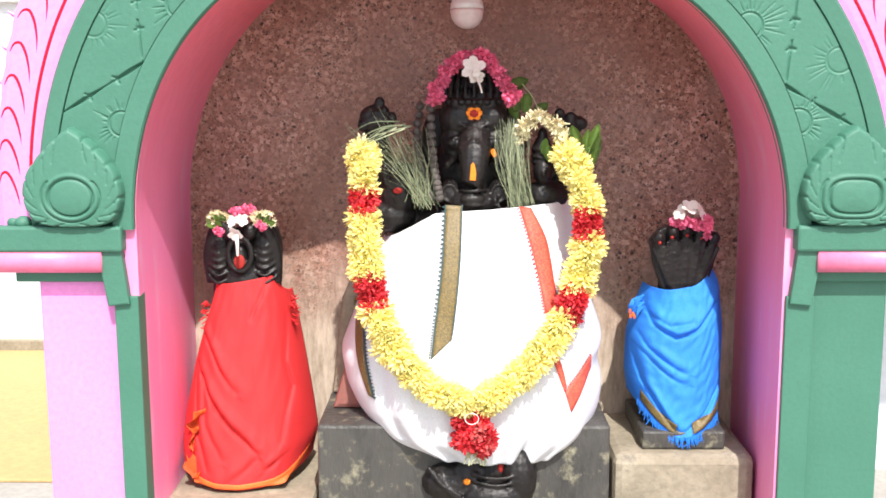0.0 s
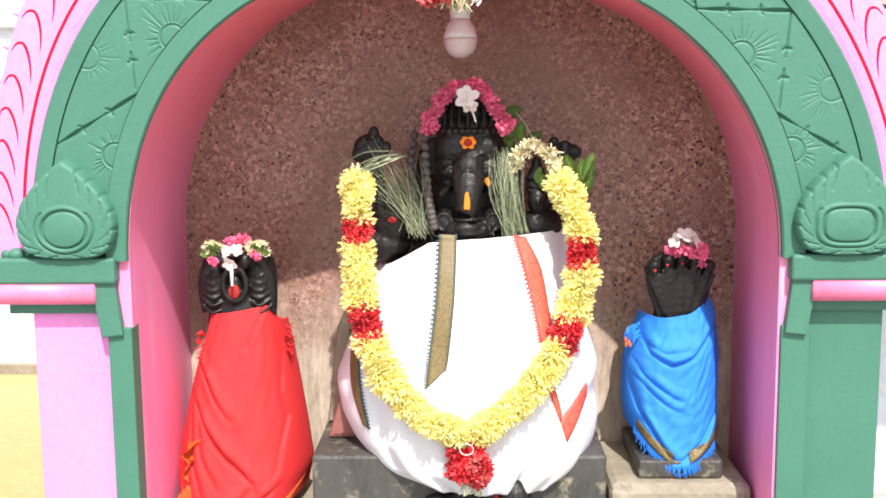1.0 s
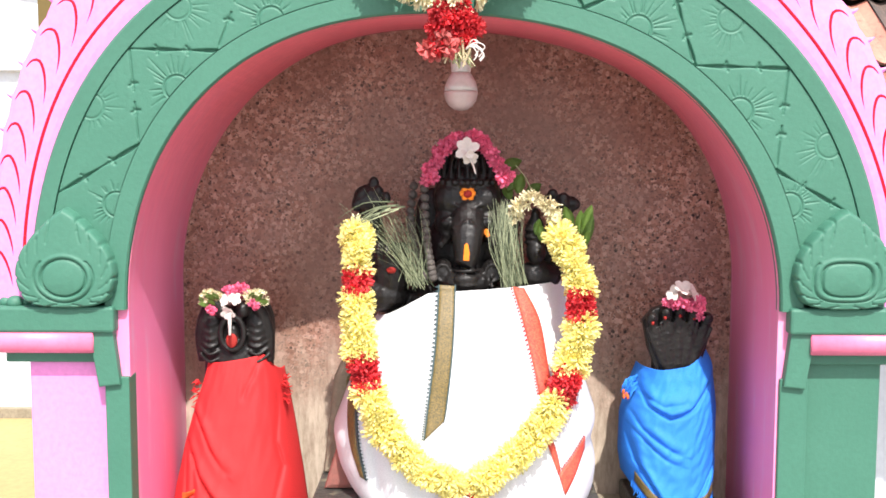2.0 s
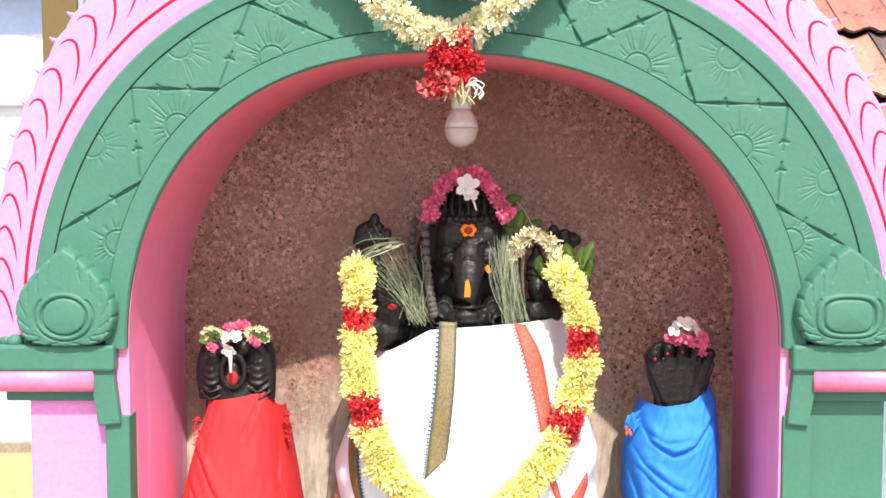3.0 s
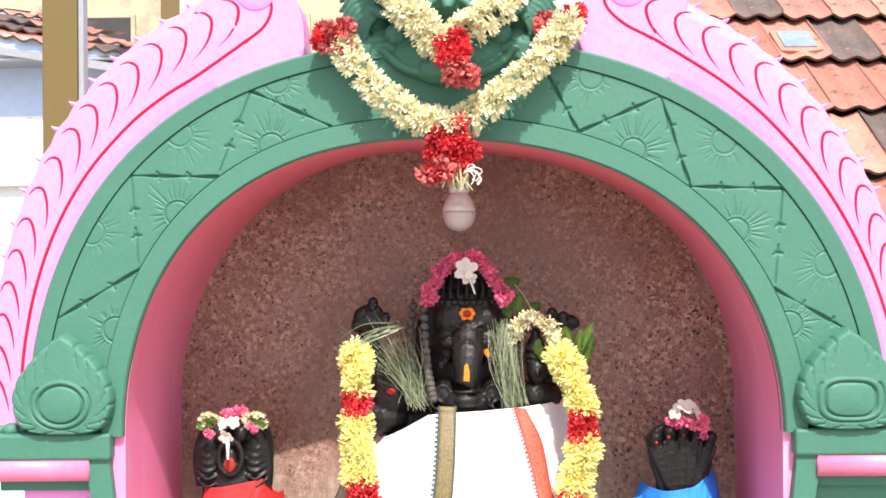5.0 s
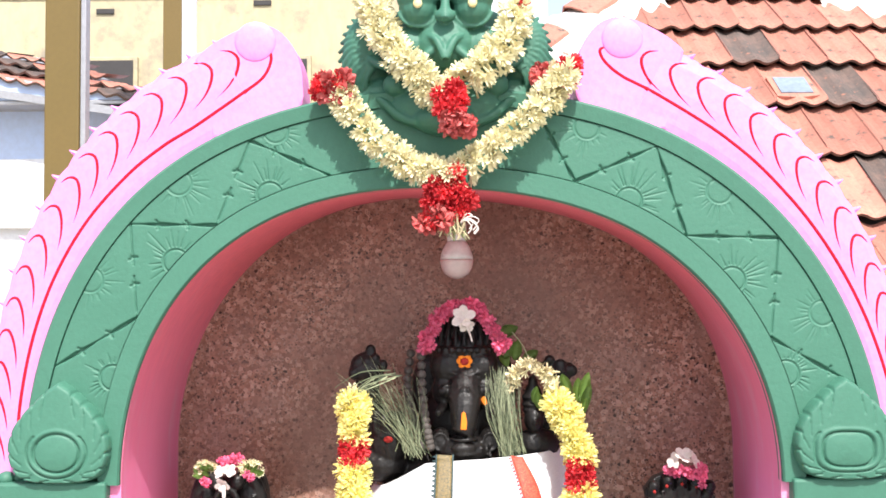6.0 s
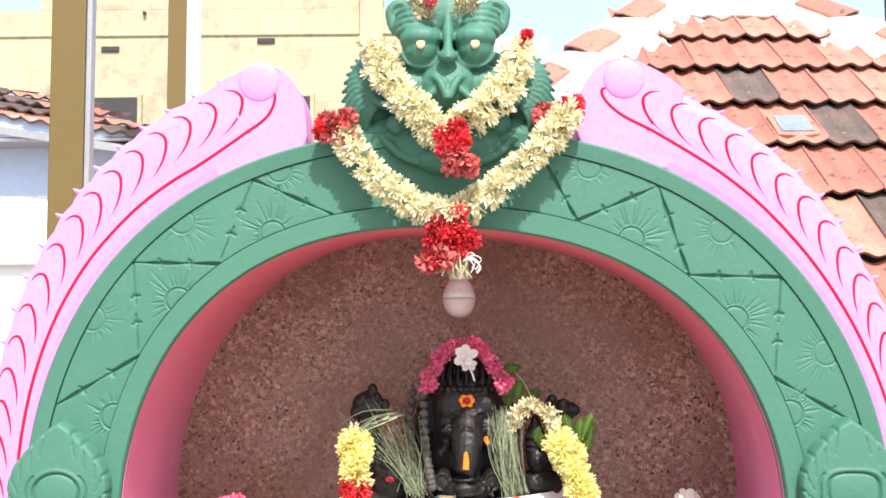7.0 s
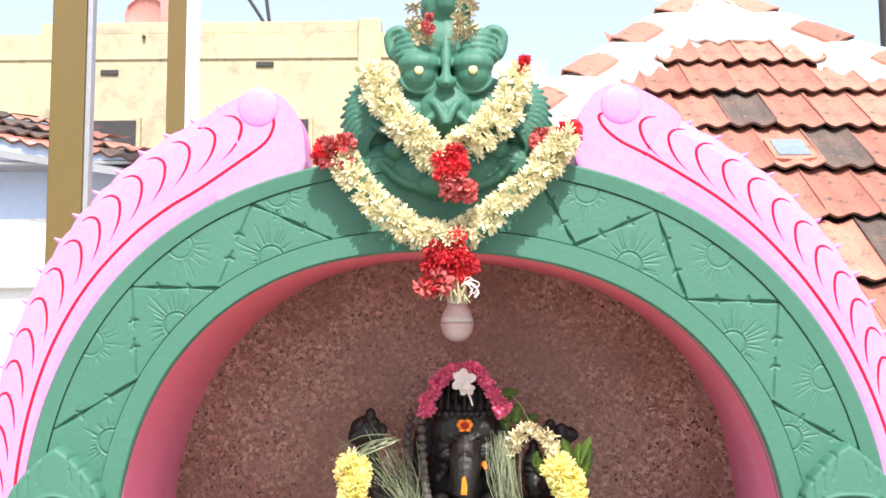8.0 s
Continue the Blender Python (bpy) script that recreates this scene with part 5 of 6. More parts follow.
def blue_folds(u, v):
    n = noise.noise(Vector((u * 1.6, v * 3.0 - u, 1.3))) + 0.3 * noise.noise(Vector((u * 5.0, v * 9.0 + u * 3, 5.2)))
    return pulled(BLUE_LINES, u, v, 0.085, 0.28) + 0.004 * n + 0.0030 * noise.noise(Vector((u * 7, v * 16 + 3 * u, 2.9)))


bc = clothed("wrapped_cloth", wrap(blue_z, blue_left, blue_right, 0.29, [(0, 0.10), (0.3, 0.125), (1, 0.145)], blue_folds), CLOTH_BLUE, "blue cotton cloth with gold border and fringe wrapped round a statue")
bf = front_of(bc)


def hem_at(u):
    l, r = 0.346, 0.508
    return (l + r) / 2 + (r - l) / 2 * math.copysign(abs(u) ** 0.9, u), blue_z(u, 1.0)


hem_pts = [hem_at(-0.92 + 1.84 * k / 12) for k in range(13)]
strip(bf, [(x, z + 0.030) for x, z in hem_pts[:6]], [(x, z + 0.010) for x, z in hem_pts[:6]], 24, 0.0022, "gold_border", ZARI_GOLD, bc, "tarnished gold border")
strip(bf, [(x, z + 0.030) for x, z in hem_pts[7:]], [(x, z + 0.010) for x, z in hem_pts[7:]], 24, 0.0022, "gold_border", ZARI_GOLD, bc, "tarnished gold border")
bm = bmesh.new()
for k in range(80):
    x, z = hem_at(-0.95 + 1.9 * k / 79)
    y = touch(bf, x, z + 0.006, 0.17)
    tube(bm, [(x, y - 0.001, z + 0.006), (x + rng.uniform(-0.003, 0.003), y - 0.003, z - 0.004), (x + rng.uniform(-0.006, 0.006), y - 0.002, z - rng.uniform(0.008, 0.018))], lambda s: 0.0016 * (1 - 0.5 * s), 4)
part("fringe", bm, CLOTH_BLUE, bc, "blue thread fringe")
bm = bmesh.new()
for k in range(30):
    p = Vector((0.352, 0.23, 1.03)) + Vector((rng.uniform(-0.008, 0.008), 0, rng.uniform(-0.012, 0.012)))
    tube(bm, [p, p + Vector((-0.010, -0.008, rng.uniform(-0.010, 0.006))), p + Vector((rng.uniform(-0.020, -0.012), -0.010, rng.uniform(-0.028, -0.006)))], lambda s: 0.0026 * (1 - 0.7 * s), 5)
part("knotted_corner", bm, CLOTH_BLUE, bc, smooth=True)
bm = bmesh.new()
for k in range(4):
    p = Vector((0.336, 0.218, 1.006)) + Vector((rng.uniform(-0.006, 0.006), 0, rng.uniform(-0.008, 0.008)))
    ball(bm, p, (0.0026, 0.0026, 0.005), 8)
part("orange_tip", bm, ORANGE_HEM, bc)


# ---- flowers ----
def pompom(name, n, r, mat, wide=0.34, curl=0.25, flat=1.0, seed=0, start=0.25):
    """A full ruffled flower head of n petals."""
    rg, bm = random.Random(seed), bmesh.new()
    for k in range(n):
        z = 1 - 2 * (k + 0.5) / n
        a = k * 2.39996
        d = Vector((math.sqrt(1 - z * z) * math.cos(a), math.sqrt(1 - z * z) * math.sin(a), z * flat))
        d = (d + Vector((rg.uniform(-0.18, 0.18), rg.uniform(-0.18, 0.18), rg.uniform(-0.18, 0.18)))).normalized()
        side = d.cross(Vector((rg.uniform(-1, 1), rg.uniform(-1, 1), rg.uniform(-1, 1)))).normalized()
        up = side.cross(d)
        R = r * rg.uniform(0.82, 1.12)
        w = r * wide * rg.uniform(0.8, 1.2)
        pts = [(0.0, 0.12), (0.62, 0.9), (1.0, 0.65)]
        rows = []
        for t, ww in pts:
            c = d * (R * (start + (1 - start) * t)) + up * (curl * R * t * t)
            rows.append((bm.verts.new(c - side * w * ww), bm.verts.new(c + side * w * ww)))
        tip = bm.verts.new(d * R * 1.03 + up * (curl * R * 1.25))
        for (p, q), (s, t) in zip(rows, rows[1:]):
            bm.faces.new((p, q, t, s))
        bm.faces.new((rows[-1][0], rows[-1][1], tip))
    return bm


def star_flower(name, n, r, seed=0, tube_len=0.6, width=0.3, wide_open=0.8):
    """A trumpet bud with n narrow petals, pointing along +z."""
    rg, bm = random.Random(seed), bmesh.new()
    tube(bm, [(0, 0, -r * tube_len), (0, 0, -r * tube_len * 0.4), (0, 0, 0)], lambda t: r * (0.09 + 0.10 * t), 6)
    for k in range(n):
        a = 2 * math.pi * k / n + rg.uniform(-0.3, 0.3)
        o, s = Vector((math.cos(a), math.sin(a), 0)), Vector((-math.sin(a), math.cos(a), 0))
        lean, rows = wide_open * rg.uniform(0.75, 1.25), []
        for t, w in ((0, 0.35), (0.45, 1.0), (0.85, 0.7)):
            c = o * r * (0.10 + lean * t) + Vector((0, 0, r * ((1.35 - lean) * t - 0.3 * lean * t * t)))
            rows.append((bm.verts.new(c - s * r * width * w), bm.verts.new(c + s * r * width * w)))
        tip = bm.verts.new(o * r * (0.10 + lean * 1.05) + Vector((0, 0, r * (1.3 - lean - 0.3 * lean))))
        for (p, q), (u, v) in zip(rows, rows[1:]):
            bm.faces.new((p, q, v, u))
        bm.faces.new((*rows[-1], tip))
    return bm


class Heads:
    """Flower heads on a few shared meshes, as parts of one garland after another."""

    def __init__(self, name, makers, mat):
        self.name, self.mats, self.meshes = name, mat, []
        for mk in makers:
            me = bpy.data.meshes.new(name)
            b = mk()
            b.to_mesh(me)
            b.free()
            me.materials.append(mat)
            self.meshes.append(me)

    def add(self, parent, at, size=1.0, axis=None):
        ob = new(self.name, rng.choice(self.meshes))
        ob.parent = parent
        if axis is None:
            q = Euler((rng.uniform(0, 6.3), rng.uniform(0, 6.3), rng.uniform(0, 6.3))).to_quaternion()
        else:
            q = Vector(axis).to_track_quat("Z", "Y") @ Euler((0, 0, rng.uniform(0, 6.3))).to_quaternion()
        ob.matrix_basis = Matrix.LocRotScale(at, q, (size,) * 3)
        return ob


yellow = Heads("yellow_flower", [lambda s=s: pompom("y", 170, 0.0265, None, 0.105, 0.22, seed=s) for s in range(4)], YELLOW_F)
crimson = Heads("red_flower", [lambda s=s: pompom("r", 130, 0.0215, None, 0.14, 0.35, seed=s + 10) for s in range(3)], RED_F)
faded = Heads("faded_flower", [lambda s=s: pompom("f", 50, 0.022, None, 0.36, 0.5, seed=s + 20) for s in range(2)], FADED_F)
rosy = Heads("pink_flower", [lambda s=s: pompom("p", 44, 0.0130, None, 0.30, 0.5, seed=s + 30) for s in range(3)], PINK_F)
tuberose = Heads("cream_flower", [lambda s=s: star_flower("t", 8, 0.0205, s + 40, 1.1, 0.12, 0.50) for s in range(5)], CREAM_F)
dried = Heads("dry_flower", [lambda s=s: star_flower("d", 5, 0.015, s + 50, 1.0, 0.16) for s in range(2)], DRY_F)
pale = Heads("white_flower", [lambda s=s: star_flower("w", 5, 0.025, s + 60, 0.5, 0.40) for s in range(2)], WHITE_F)


def cord(path, parent, r=0.0025, mat=None):
    part("string", tube(bmesh.new(), path, r, 6), mat or STEM, parent)


# big yellow garland with red bands
garland = empty("flower_garland", "thick garland of yellow chrysanthemums with red bands on the white cloth", "garland", at=(0, 0, 0))
knots = [(-0.170, 0.130, 1.325), (-0.169, 0.112, 1.270), (-0.167, 0.088, 1.200), (-0.163, 0.075, 1.130), (-0.154, 0.066, 1.075), (-0.122, 0.052, 0.990), (-0.060, 0.034, 0.922), (0.0, 0.026, 0.892),
         (0.030, 0.024, 0.884), (0.060, 0.026, 0.898), (0.112, 0.038, 0.938), (0.172, 0.058, 0.998), (0.205, 0.072, 1.068), (0.228, 0.082, 1.140), (0.232, 0.092, 1.205), (0.222, 0.112, 1.270), (0.196, 0.130, 1.322)]
path = spline(knots, 96)
cord(path, garland)
BANDS = [(-1, 1.237, 0.018), (-1, 1.082, 0.025), (1, 1.200, 0.022), (1, 1.062, 0.024)]
for k, p in enumerate(path):
    side = -1 if p.x < 0.03 else 1
    red = any(s == side and abs(p.z - z) < h for s, z, h in BANDS)
    if abs(p.x - 0.030) < 0.012:
        continue
    d = (path[min(k + 1, 95)] - path[max(k - 1, 0)]).normalized()
    a0 = rng.uniform(0, 6.28)
    for j in range(2 if not red else 3):
        a = a0 + j * (3.14 if not red else 2.1) + rng.uniform(-0.5, 0.5)
        out = d.orthogonal().normalized()
        out.rotate(Matrix.Rotation(a, 3, d))
        (crimson if red else yellow).add(garland, p + out * rng.uniform(0.006, 0.013), rng.uniform(0.86, 1.10) * (0.80 if 0.885 < p.z < 0.93 and not red else 0.92))
for k in range(15):
    u = rng.random()
    crimson.add(garland, (0.030 + rng.uniform(-0.024, 0.024), 0.022 + rng.uniform(-0.012, 0.012), 0.872 - 0.072 * u), rng.uniform(0.8, 1.05))
for k in range(4):
    faded.add(garland, (0.034 + rng.uniform(-0.016, 0.018), 0.010, 0.848 - 0.036 * rng.random()), rng.uniform(0.45, 0.6))
for k in range(14):
    p = Vector((0.030 + rng.uniform(-0.02, 0.022), 0.024, 0.796))
    bm = tube(bmesh.new(), [p + Vector((0, 0, 0.02)), p, p + Vector((rng.uniform(-0.012, 0.012), -0.004, -rng.uniform(0.005, 0.022)))], lambda t: 0.0026 * (1 - 0.5 * t), 5)
    part("stem", bm, STEM, garland)
loop = [(0.024 + 0.012 * math.cos(a), -0.002, 0.868 + 0.010 * math.sin(a)) for a in [2 * math.pi * k / 18 for k in range(18)]]
part("thread_loop", tube(bmesh.new(), loop, 0.0008, 5, True), WHITE_F, garland)

# white-and-cream garlands over the mask
def tuberose_garland(label, knots, n, thick):
    g = empty("flower_garland", label, "garland")
    pth = spline(knots, n)
    cord(pth, g)
    for k, p in enumerate(pth):
        d = (pth[min(k + 1, n - 1)] - pth[max(k - 1, 0)]).normalized()
        for j in range(6):
            o = d.orthogonal().normalized()
            o.rotate(Matrix.Rotation(rng.uniform(0, 6.28), 3, d))
            if o.y > 0.55:
                o.y = -o.y
            o = (o + d * rng.uniform(-0.5, 0.5)).normalized()
            tuberose.add(g, p + o * thick * rng.uniform(0.5, 0.95), rng.uniform(0.7, 1.0), o)
    return g


def on_mask(pts, lift):
    return [(x, min(y + 0.03, touch(mask_front, x, z, 0.02) - lift), z - 0.017) for x, y, z in pts]


upper = tuberose_garland("cream tuberose garland hung in a V across the lion mask", on_mask([(-0.124, -0.055, 2.020), (-0.114, -0.07, 1.985), (-0.090, -0.08, 1.944), (-0.058, -0.10, 1.906), (-0.030, -0.10, 1.876), (-0.010, -0.10, 1.856), (0.012, -0.10, 1.868), (0.045, -0.10, 1.892), (0.085, -0.09, 1.925), (0.108, -0.08, 1.965), (0.122, -0.06, 2.022)], 0.016), 62, 0.026)
lower = tuberose_garland("cream tuberose garland with red rosettes slung below the lion mask", [(-0.178, -0.045, 1.862), (-0.145, -0.055, 1.800), (-0.080, -0.065, 1.742), (-0.030, -0.07, 1.718), (0.005, -0.07, 1.712), (0.060, -0.07, 1.738), (0.120, -0.065, 1.792), (0.175, -0.055, 1.848), (0.196, -0.05, 1.880)], 62, 0.021)
for c, n, sp, heads in (((-0.192, -0.055, 1.868), 6, 0.022, crimson), ((-0.184, -0.06, 1.860), 4, 0.020, faded), ((0.206, -0.045, 1.882), 5, 0.016, crimson), ((0.158, -0.03, 1.880), 4, 0.012, faded), ((0.004, -0.105, 1.826), 10, 0.020, crimson), ((0.018, -0.11, 1.790), 9, 0.018, faded), ((0.002, -0.075, 1.668), 15, 0.032, crimson), ((-0.018, -0.075, 1.645), 5, 0.020, faded), ((0.010, -0.075, 1.690), 8, 0.026, crimson)):
    for k in range(n):
        heads.add(lower, Vector(c) + Vector((rng.uniform(-sp, sp), rng.uniform(-0.012, 0.008), rng.uniform(-sp, sp) * 0.9)), rng.uniform(0.6, 0.85))
for k in range(3):
    crimson.add(upper, Vector((0.132, -0.04, 2.0)) + Vector((rng.uniform(-0.006, 0.006), 0, rng.uniform(-0.02, 0.02))), 0.5)
for k in range(36):
    p = Vector((0.010 + rng.uniform(-0.018, 0.020), -0.07 + rng.uniform(-0.012, 0.012), 1.650))
    bm = tube(bmesh.new(), [p, p + Vector((rng.uniform(-0.006, 0.006), -0.002, -0.02)), p + Vector((rng.uniform(-0.014, 0.018), -0.004, -rng.uniform(0.03, 0.048)))], lambda t: 0.0022 * (1 - 0.4 * t), 4)
    part("stem", bm, STEM if k % 2 else DRY_F, lower)
for k in range(7):
    p = Vector((0.022, -0.078, 1.632))
    q = p + Vector((rng.uniform(0.018, 0.034), -0.004, rng.uniform(-0.012, 0.014)))
    part("stem", tube(bmesh.new(), spline([p, (p + q) / 2 + Vector((0, -0.004, 0.008)), q, q + Vector((-0.006, 0, -0.010))], 9), 0.0010, 4), WHITE_F, lower)

dry = empty("dried_garland", "withered flower strings hanging on the crown of the mask", "garland")
for cx, cz in ((-0.046, 2.075), (0.030, 2.085)):
    for k in range(26):
        p = Vector((cx + rng.uniform(-0.016, 0.018), 0, cz + rng.uniform(-0.038, 0.040)))
        p.y = touch(mask_front, p.x, p.z, -0.03) - 0.006
        dried.add(dry, p, rng.uniform(0.7, 1.15), (rng.uniform(-0.5, 0.5), -0.5, rng.uniform(-1, -0.2)))
for k in range(5):
    faded.add(dry, (-0.030 + rng.uniform(-0.006, 0.006), -0.085, 2.068 + rng.uniform(-0.014, 0.014)), 0.36)

# pink arc over the statue's head
crown = empty("flower_wreath", "arc of pink flowers with one white bloom on the statue's head", "flower wreath")
arc = spline([(-0.040, 0.180, 1.418), (-0.030, 0.185, 1.455), (-0.002, 0.195, 1.487), (0.030, 0.20, 1.495), (0.062, 0.195, 1.482), (0.085, 0.185, 1.450), (0.100, 0.18, 1.420)], 34)
cord(arc, crown)
for p in arc:
    for j in range(2):
        rosy.add(crown, p + Vector((rng.uniform(-0.008, 0.008), rng.uniform(-0.012, 0.004), rng.uniform(-0.008, 0.008))), rng.uniform(0.6, 0.95))
pale.add(crown, (0.028, 0.172, 1.474), 0.95, (0.05, -0.9, 0.25))
pale.add(crown, (0.034, 0.170, 1.462), 0.7, (0.1, -0.8, -0.5))
part("pistil", tube(bmesh.new(), [(0.034, 0.168, 1.458), (0.040, 0.160, 1.444), (0.044, 0.162, 1.430)], lambda t: 0.0025 * (1 - 0.4 * t), 5), WHITE_F, crown)


def leaf_bm(l, w):
    bm, rows = bmesh.new(), []
    for k in range(7):
        t = k / 6
        ww = w * math.sin(math.pi * min(1, t * 0.93 + 0.05)) ** 0.8
        rows.append([bm.verts.new((s * ww, -0.15 * l * t * t + abs(s) * 0.25 * ww, l * t)) for s in (-1, 0, 1)])
    for u, v in zip(rows, rows[1:]):
        for j in range(2):
            bm.faces.new((u[j], u[j + 1], v[j + 1], v[j]))
    bmesh.ops.solidify(bm, geom=bm.faces[:], thickness=0.0006)
    return bm


def leaf(at, l, w, turn, parent, name="leaf"):
    ob = part(name, leaf_bm(l * 0.92, w * 0.86), LEAF, parent, smooth=True)
    ob.matrix_basis = pose(*at, *turn)
    return ob


sprig = empty("leaf_sprig", "fresh green leaves tucked beside the raised hand", "leaves")
for at, l, w, tn in (((0.235, 0.155, 1.318), 0.052, 0.011, (8, 0, 0)), ((0.240, 0.150, 1.320), 0.062, 0.012, (5, 14, 0)), ((0.222, 0.155, 1.330), 0.050, 0.012, (8, -22, 0)), ((0.246, 0.150, 1.300), 0.060, 0.012, (8, 6, 20)), ((0.236, 0.15, 1.29), 0.045, 0.010, (8, 20, 0)), ((0.168, 0.165, 1.305), 0.040, 0.010, (10, -12, 0)), ((0.156, 0.168, 1.318), 0.034, 0.009, (10, 10, 0))):
    leaf(at, l, w, tn, sprig)
sprig2 = empty("leaf_sprig", "loose green leaves behind the statue's head", "leaves")
for at, l, w, tn in (((0.093, 0.23, 1.440), 0.045, 0.014, (0, 70, 0)), ((0.105, 0.22, 1.395), 0.040, 0.013, (0, 30, 10)), ((0.125, 0.22, 1.392), 0.042, 0.013, (0, 10, 0)), ((0.140, 0.22, 1.390), 0.038, 0.012, (0, 55, 0)), ((0.112, 0.225, 1.38), 0.04, 0.012, (0, -20, 0))):
    leaf(at, l, w, tn, sprig2)
part("stalk", tube(bmesh.new(), spline([(0.120, 0.21, 1.445), (0.140, 0.21, 1.42), (0.152, 0.2, 1.39), (0.16, 0.2, 1.37)], 10), 0.0012, 5), STEM, sprig2)

faded_arc = empty("flower_string", "withered cream flower string over the small hand figure", "flower string")
pth = spline([(0.118, 0.175, 1.345), (0.124, 0.17, 1.372), (0.150, 0.17, 1.385), (0.178, 0.168, 1.372), (0.196, 0.16, 1.345), (0.200, 0.15, 1.32)], 30)
cord(pth, faded_arc)
for p in pth:
    for j in range(3):
        (tuberose if rng.random() < 0.5 else dried).add(faded_arc, p + Vector((rng.uniform(-0.010, 0.010), rng.uniform(-0.012, 0.004), rng.uniform(-0.010, 0.010))), rng.uniform(0.55, 0.85), (rng.uniform(-1, 1), -0.8, rng.uniform(-1, 1)))
for k in range(6):
    tuberose.add(faded_arc, Vector((-0.186, 0.125, 1.325)) + Vector((rng.uniform(-0.010, 0.012), rng.uniform(-0.01, 0.01), rng.uniform(-0.016, 0.020))), 0.9, (rng.uniform(-1, 0.3), -0.6, rng.uniform(-1, 1)))


# grass bunches
def bunch(name, label, n, foot, tip, spread_foot, spread_tip, bow, thick=0.00065):
    bm = bmesh.new()
    for k in range(n):
        a = Vector(foot) + Vector((rng.gauss(0, spread_foot), rng.gauss(0, 0.006), rng.gauss(0, 0.006)))
        b = Vector(tip) + Vector((rng.gauss(0, spread_tip), rng.gauss(0, 0.012), rng.gauss(0, spread_tip * 0.8)))
        m = (a + b) / 2 + Vector((rng.gauss(bow, 0.008), -0.012 + rng.gauss(0, 0.006), rng.gauss(0.008, 0.008)))
        tube(bm, spline([a, m, b], 7), lambda t: thick * (1.15 - 0.75 * t), 3)
    return tagged(part(name, bm, GRASS), label, "grass", kind="stuff")


bunch("grass_bunch", "bunch of dry sacred grass leaning from the open hand", 86, (-0.062, 0.165, 1.228), (-0.120, 0.180, 1.345), 0.012, 0.036, 0.006, 0.00055)
bunch("grass_bunch", "upright bunch of dry green sacred grass beside the trunk", 130, (0.112, 0.160, 1.226), (0.098, 0.178, 1.368), 0.012, 0.013, -0.004, 0.00055)
bunch("grass_bunch", "few long dry grass blades curving over the garland end", 9, (-0.105, 0.15, 1.37), (-0.195, 0.14, 1.33), 0.010, 0.010, 0.0, 0.0012)

# bead strings
beads = empty("bead_string", "dark rough seed bead strings hanging beside the head", "beads")
bead_mesh = bpy.data.meshes.new("bead")
bm = bmesh.new()
bmesh.ops.create_icosphere(bm, subdivisions=2, radius=0.0088)
for v in bm.verts:
    v.co *= 1 + 0.10 * noise.noise(v.co * 420)
bm.to_mesh(bead_mesh)
bm.free()
bead_mesh.materials.append(BEAD)
for knots in ([(-0.052, 0.215, 1.418), (-0.050, 0.195, 1.36), (-0.046, 0.175, 1.31), (-0.040, 0.165, 1.27), (-0.034, 0.165, 1.238)], [(-0.072, 0.24, 1.405), (-0.078, 0.225, 1.35), (-0.072, 0.205, 1.31), (-0.060, 0.19, 1.27), (-0.050, 0.175, 1.238)]):
    for p in spline(knots, 15):
        ob = new("bead", bead_mesh)
        ob.parent = beads
        ob.matrix_basis = Matrix.LocRotScale(p, Euler((rng.random() * 6, rng.random() * 6, 0)), (1, 1, 1))

# paste marks and small blossoms on the statues
def dab(tree, x, z, rx, rz, mat, label, cat="mark", lift=0.001):
    y = touch(tree, x, z, 0.18)
    return tagged(part("paste_mark", ball(bmesh.new(), (x, y - lift, z), (rx, 0.004, rz), 12), mat, smooth=True), label, cat)


fy = touch(idol_front, 0.030, 1.390, 0.18)
mark = empty("forehead_flower", "orange blossom with a red centre on the statue's forehead", "flower")
for k in range(6):
    a = math.pi * k / 3
    part("petal", ball(bmesh.new(), (0.030 + 0.010 * math.cos(a), fy - 0.008, 1.392 + 0.009 * math.sin(a)), (0.0075, 0.005, 0.0065), 8), PASTE_O, mark, smooth=True)
part("centre", ball(bmesh.new(), (0.030, fy - 0.011, 1.392), (0.0085, 0.005, 0.0075), 10), PASTE_R, mark, smooth=True)
y0 = touch(idol_front, 0.027, 1.29, 0.14)
bm = plate(bmesh.new(), [(0.0212, 1.273), (0.0322, 1.272), (0.0332, 1.286), (0.0306, 1.302), (0.0270, 1.305), (0.0234, 1.301)], y0 - 0.004, y0 + 0.008, 0.0015)
tagged(part("petal_mark", bm, PASTE_O), "orange petal stuck on the statue's trunk", "petal")
y0 = touch(idol_front, 0.066, 1.32, 0.17)
bm = plate(bmesh.new(), [(0.058, 1.330), (0.063, 1.333), (0.070, 1.322), (0.074, 1.308), (0.069, 1.307), (0.061, 1.318)], y0 - 0.006, y0 + 0.006, 0.0015)
tagged(part("petal_mark", bm, PASTE_O), "orange petal stuck beside the statue's eye", "petal")
dab(idol_front, -0.112, 1.250, 0.009, 0.006, PASTE_R, "red paste mark on the open palm")
dab(idol_front, 0.016, 0.728, 0.007, 0.006, PASTE_O, "orange paste mark on the statue's foot")
dab(idol_front, 0.078, 0.752, 0.006, 0.014, PASTE_R, "red paste streak on the statue's foot")
dab(twin_front, -0.414, 1.115, 0.011, 0.014, PASTE_R, "red paste mark on the paired hood statue")
for k, x in enumerate((0.379, 0.402, 0.430, 0.458)):
    dab(hood_front, x, (1.150, 1.160, 1.164, 1.158)[k], 0.0030, 0.0035, PASTE_R, "red paste dab on a stone hood")

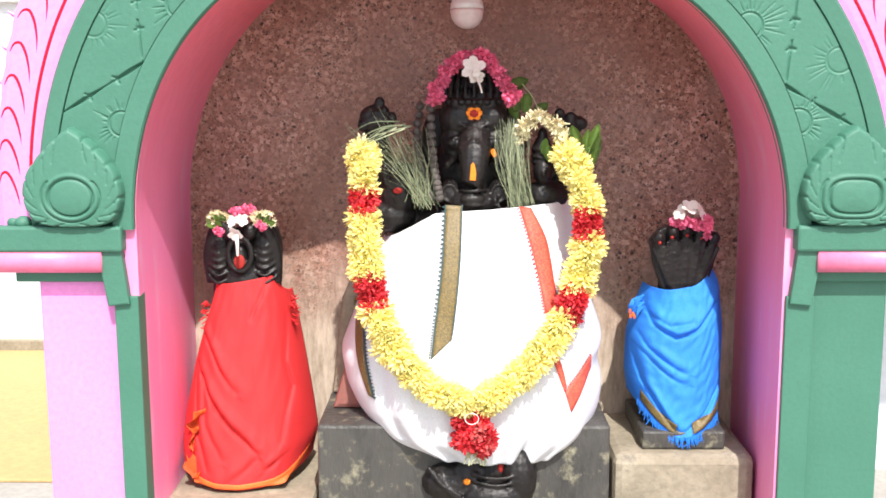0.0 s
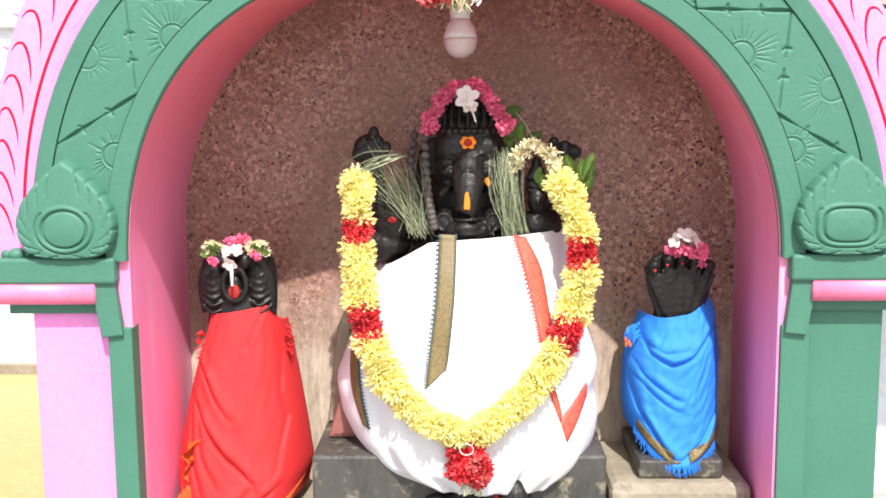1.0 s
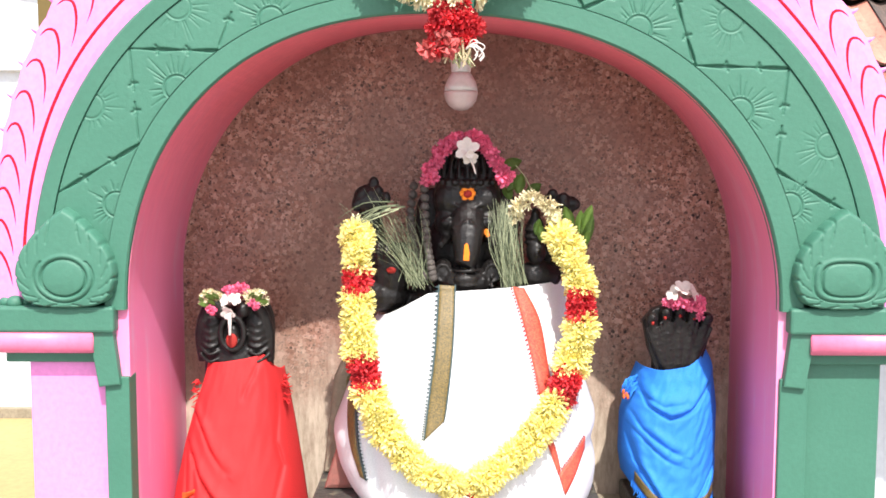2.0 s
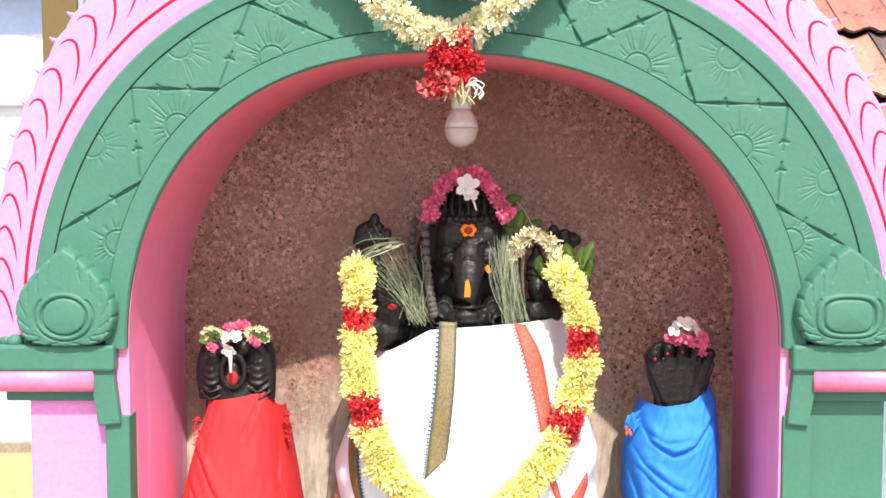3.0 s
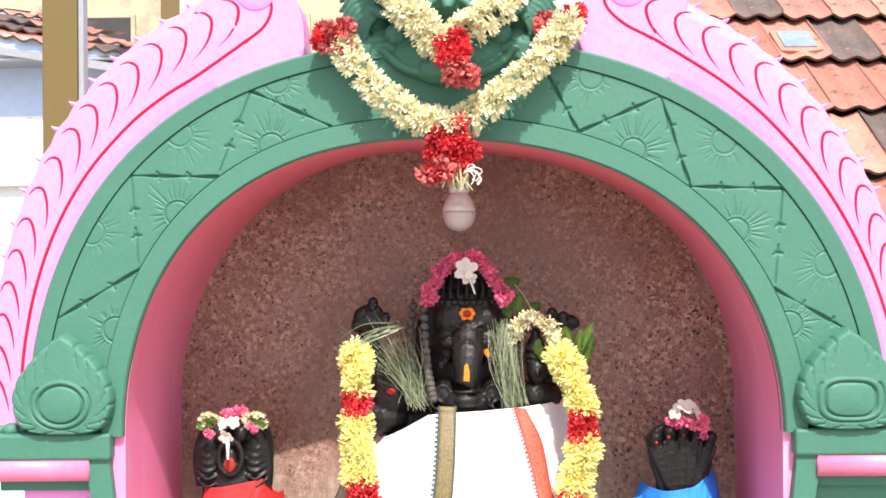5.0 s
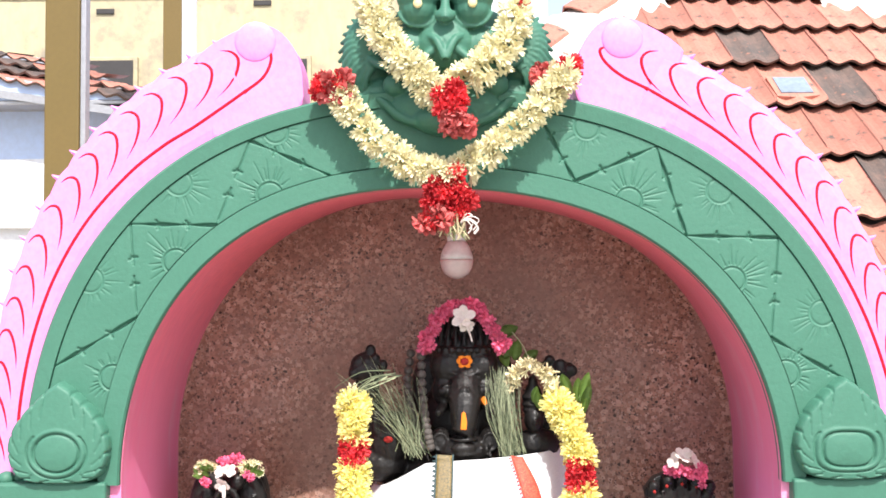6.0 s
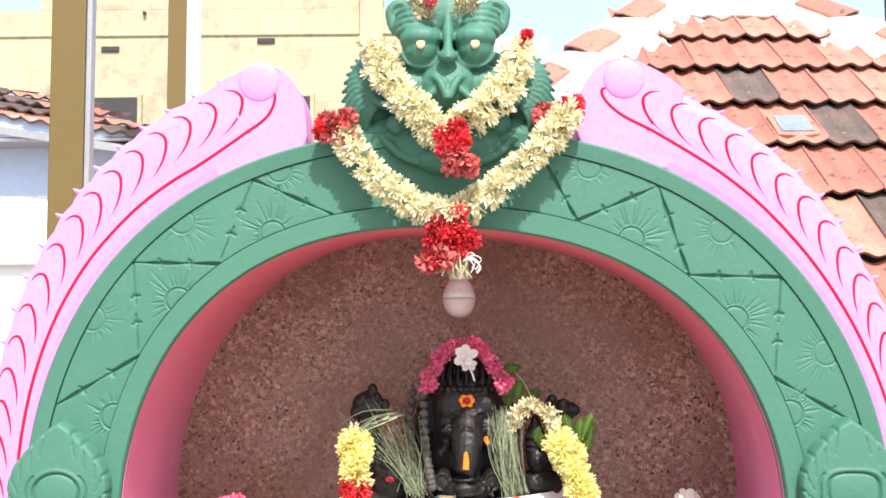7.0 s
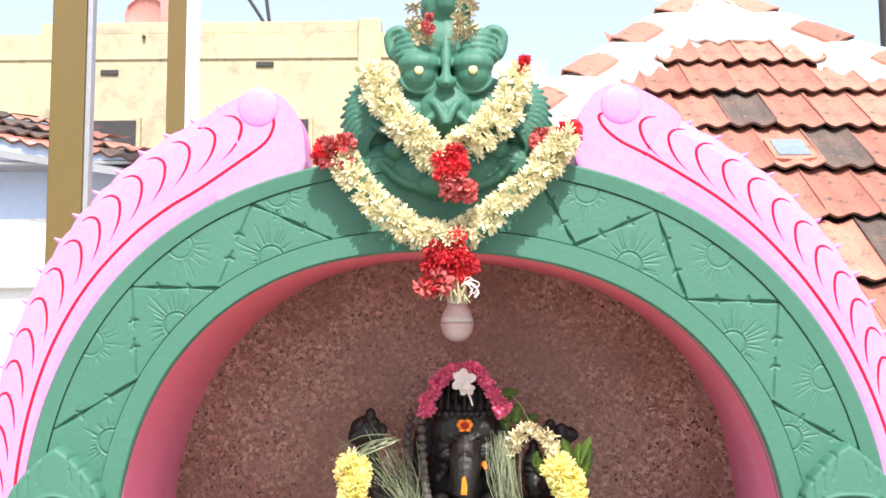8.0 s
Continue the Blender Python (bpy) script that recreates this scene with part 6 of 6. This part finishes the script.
# blossoms on the two small statues
topping = empty("flower_offering", "pink and white blossoms with green sprigs on the paired hood statue", "flowers")
for k in range(9):
    rosy.add(topping, (-0.412 + rng.uniform(-0.024, 0.024), 0.20 + rng.uniform(-0.01, 0.02), 1.205 + rng.uniform(-0.006, 0.008)), 0.75)
for x, z in ((-0.452, 1.176), (-0.446, 1.172), (-0.372, 1.188), (-0.366, 1.182)):
    rosy.add(topping, (x, 0.175, z), 0.62)
for at, ax, sz in (((-0.420, 0.175, 1.192), (-0.5, -0.7, 0.4), 0.62), ((-0.405, 0.172, 1.196), (0.5, -0.8, 0.2), 0.58), ((-0.416, 0.168, 1.172), (0.0, -0.9, -0.5), 0.66)):
    pale.add(topping, at, sz, ax)
part("pistil", tube(bmesh.new(), [(-0.413, 0.165, 1.170), (-0.411, 0.158, 1.15), (-0.412, 0.162, 1.130)], lambda t: 0.004 * (1 - 0.4 * t), 6), WHITE_F, topping)
for k in range(80):
    s = -1 if k % 2 else 1
    p = Vector((-0.412 + s * rng.uniform(0.022, 0.062), 0.19 + rng.uniform(-0.01, 0.02), 1.196 + rng.uniform(-0.012, 0.012)))
    (dried if rng.random() < 0.4 else tuberose).add(topping, p, 0.42, (s * rng.uniform(0, 1), -0.7, rng.uniform(-0.4, 1)))
for k in range(16):
    s = -1 if k % 2 else 1
    leaf((-0.412 + s * rng.uniform(0.02, 0.055), 0.185, 1.186 + rng.uniform(-0.006, 0.01)), 0.022, 0.005, (rng.uniform(-20, 30), s * rng.uniform(10, 90), 0), topping)
topping2 = empty("flower_offering", "pink blossoms with a white flower on the five-hooded statue", "flowers")
for k in range(13):
    rosy.add(topping2, (0.432 + rng.uniform(-0.026, 0.036), 0.182 + rng.uniform(-0.012, 0.015), 1.192 - 0.008 * rng.random() + rng.uniform(-0.008, 0.008)), 0.80)
for k in range(3):
    rosy.add(topping2, (0.466, 0.18, 1.188 - 0.012 * k), 0.6)
for at, ax, sz in (((0.416, 0.180, 1.208), (-0.8, -0.5, 0.5), 0.72), ((0.432, 0.180, 1.216), (0.0, -0.6, 0.8), 0.85), ((0.447, 0.178, 1.209), (0.8, -0.5, 0.4), 0.78)):
    pale.add(topping2, at, sz, ax)

# lamp bulb hanging from the vault
lamp = empty("light_bulb", "unlit white bulb in a holder hanging from the vault", "lamp", at=(0, 0, 0))


def lathe(profile, c, n=28):
    bm, rows = bmesh.new(), []
    for r, z in profile:
        rows.append([bm.verts.new((c[0] + r * math.cos(2 * math.pi * k / n), c[1] + r * math.sin(2 * math.pi * k / n), z)) for k in range(n)])
    for u, v in zip(rows, rows[1:]):
        for k in range(n):
            bm.faces.new((u[k], u[(k + 1) % n], v[(k + 1) % n], v[k]))
    bm.faces.new(rows[0])
    bm.faces.new(rows[-1][::-1])
    bmesh.ops.recalc_face_normals(bm, faces=bm.faces)
    return bm


C = (0.017, 0.217)
part("globe", lathe([(0.002, 1.5465), (0.012, 1.5485), (0.022, 1.555), (0.0285, 1.565), (0.0315, 1.578), (0.0312, 1.583)], C), BULB, lamp, "milky bulb globe", smooth=True)
part("collar", lathe([(0.0312, 1.5835), (0.0300, 1.592), (0.0265, 1.602), (0.021, 1.612), (0.017, 1.618)], C), PLASTIC, lamp, smooth=True)
part("holder", lathe([(0.018, 1.6185), (0.019, 1.63), (0.019, 1.65), (0.012, 1.658)], C), PLASTIC, lamp, smooth=True)
part("flex", tube(bmesh.new(), [(C[0], C[1], 1.655), (C[0], C[1], 1.68), (C[0], C[1], 1.700)], 0.004, 8), PLASTIC, lamp)
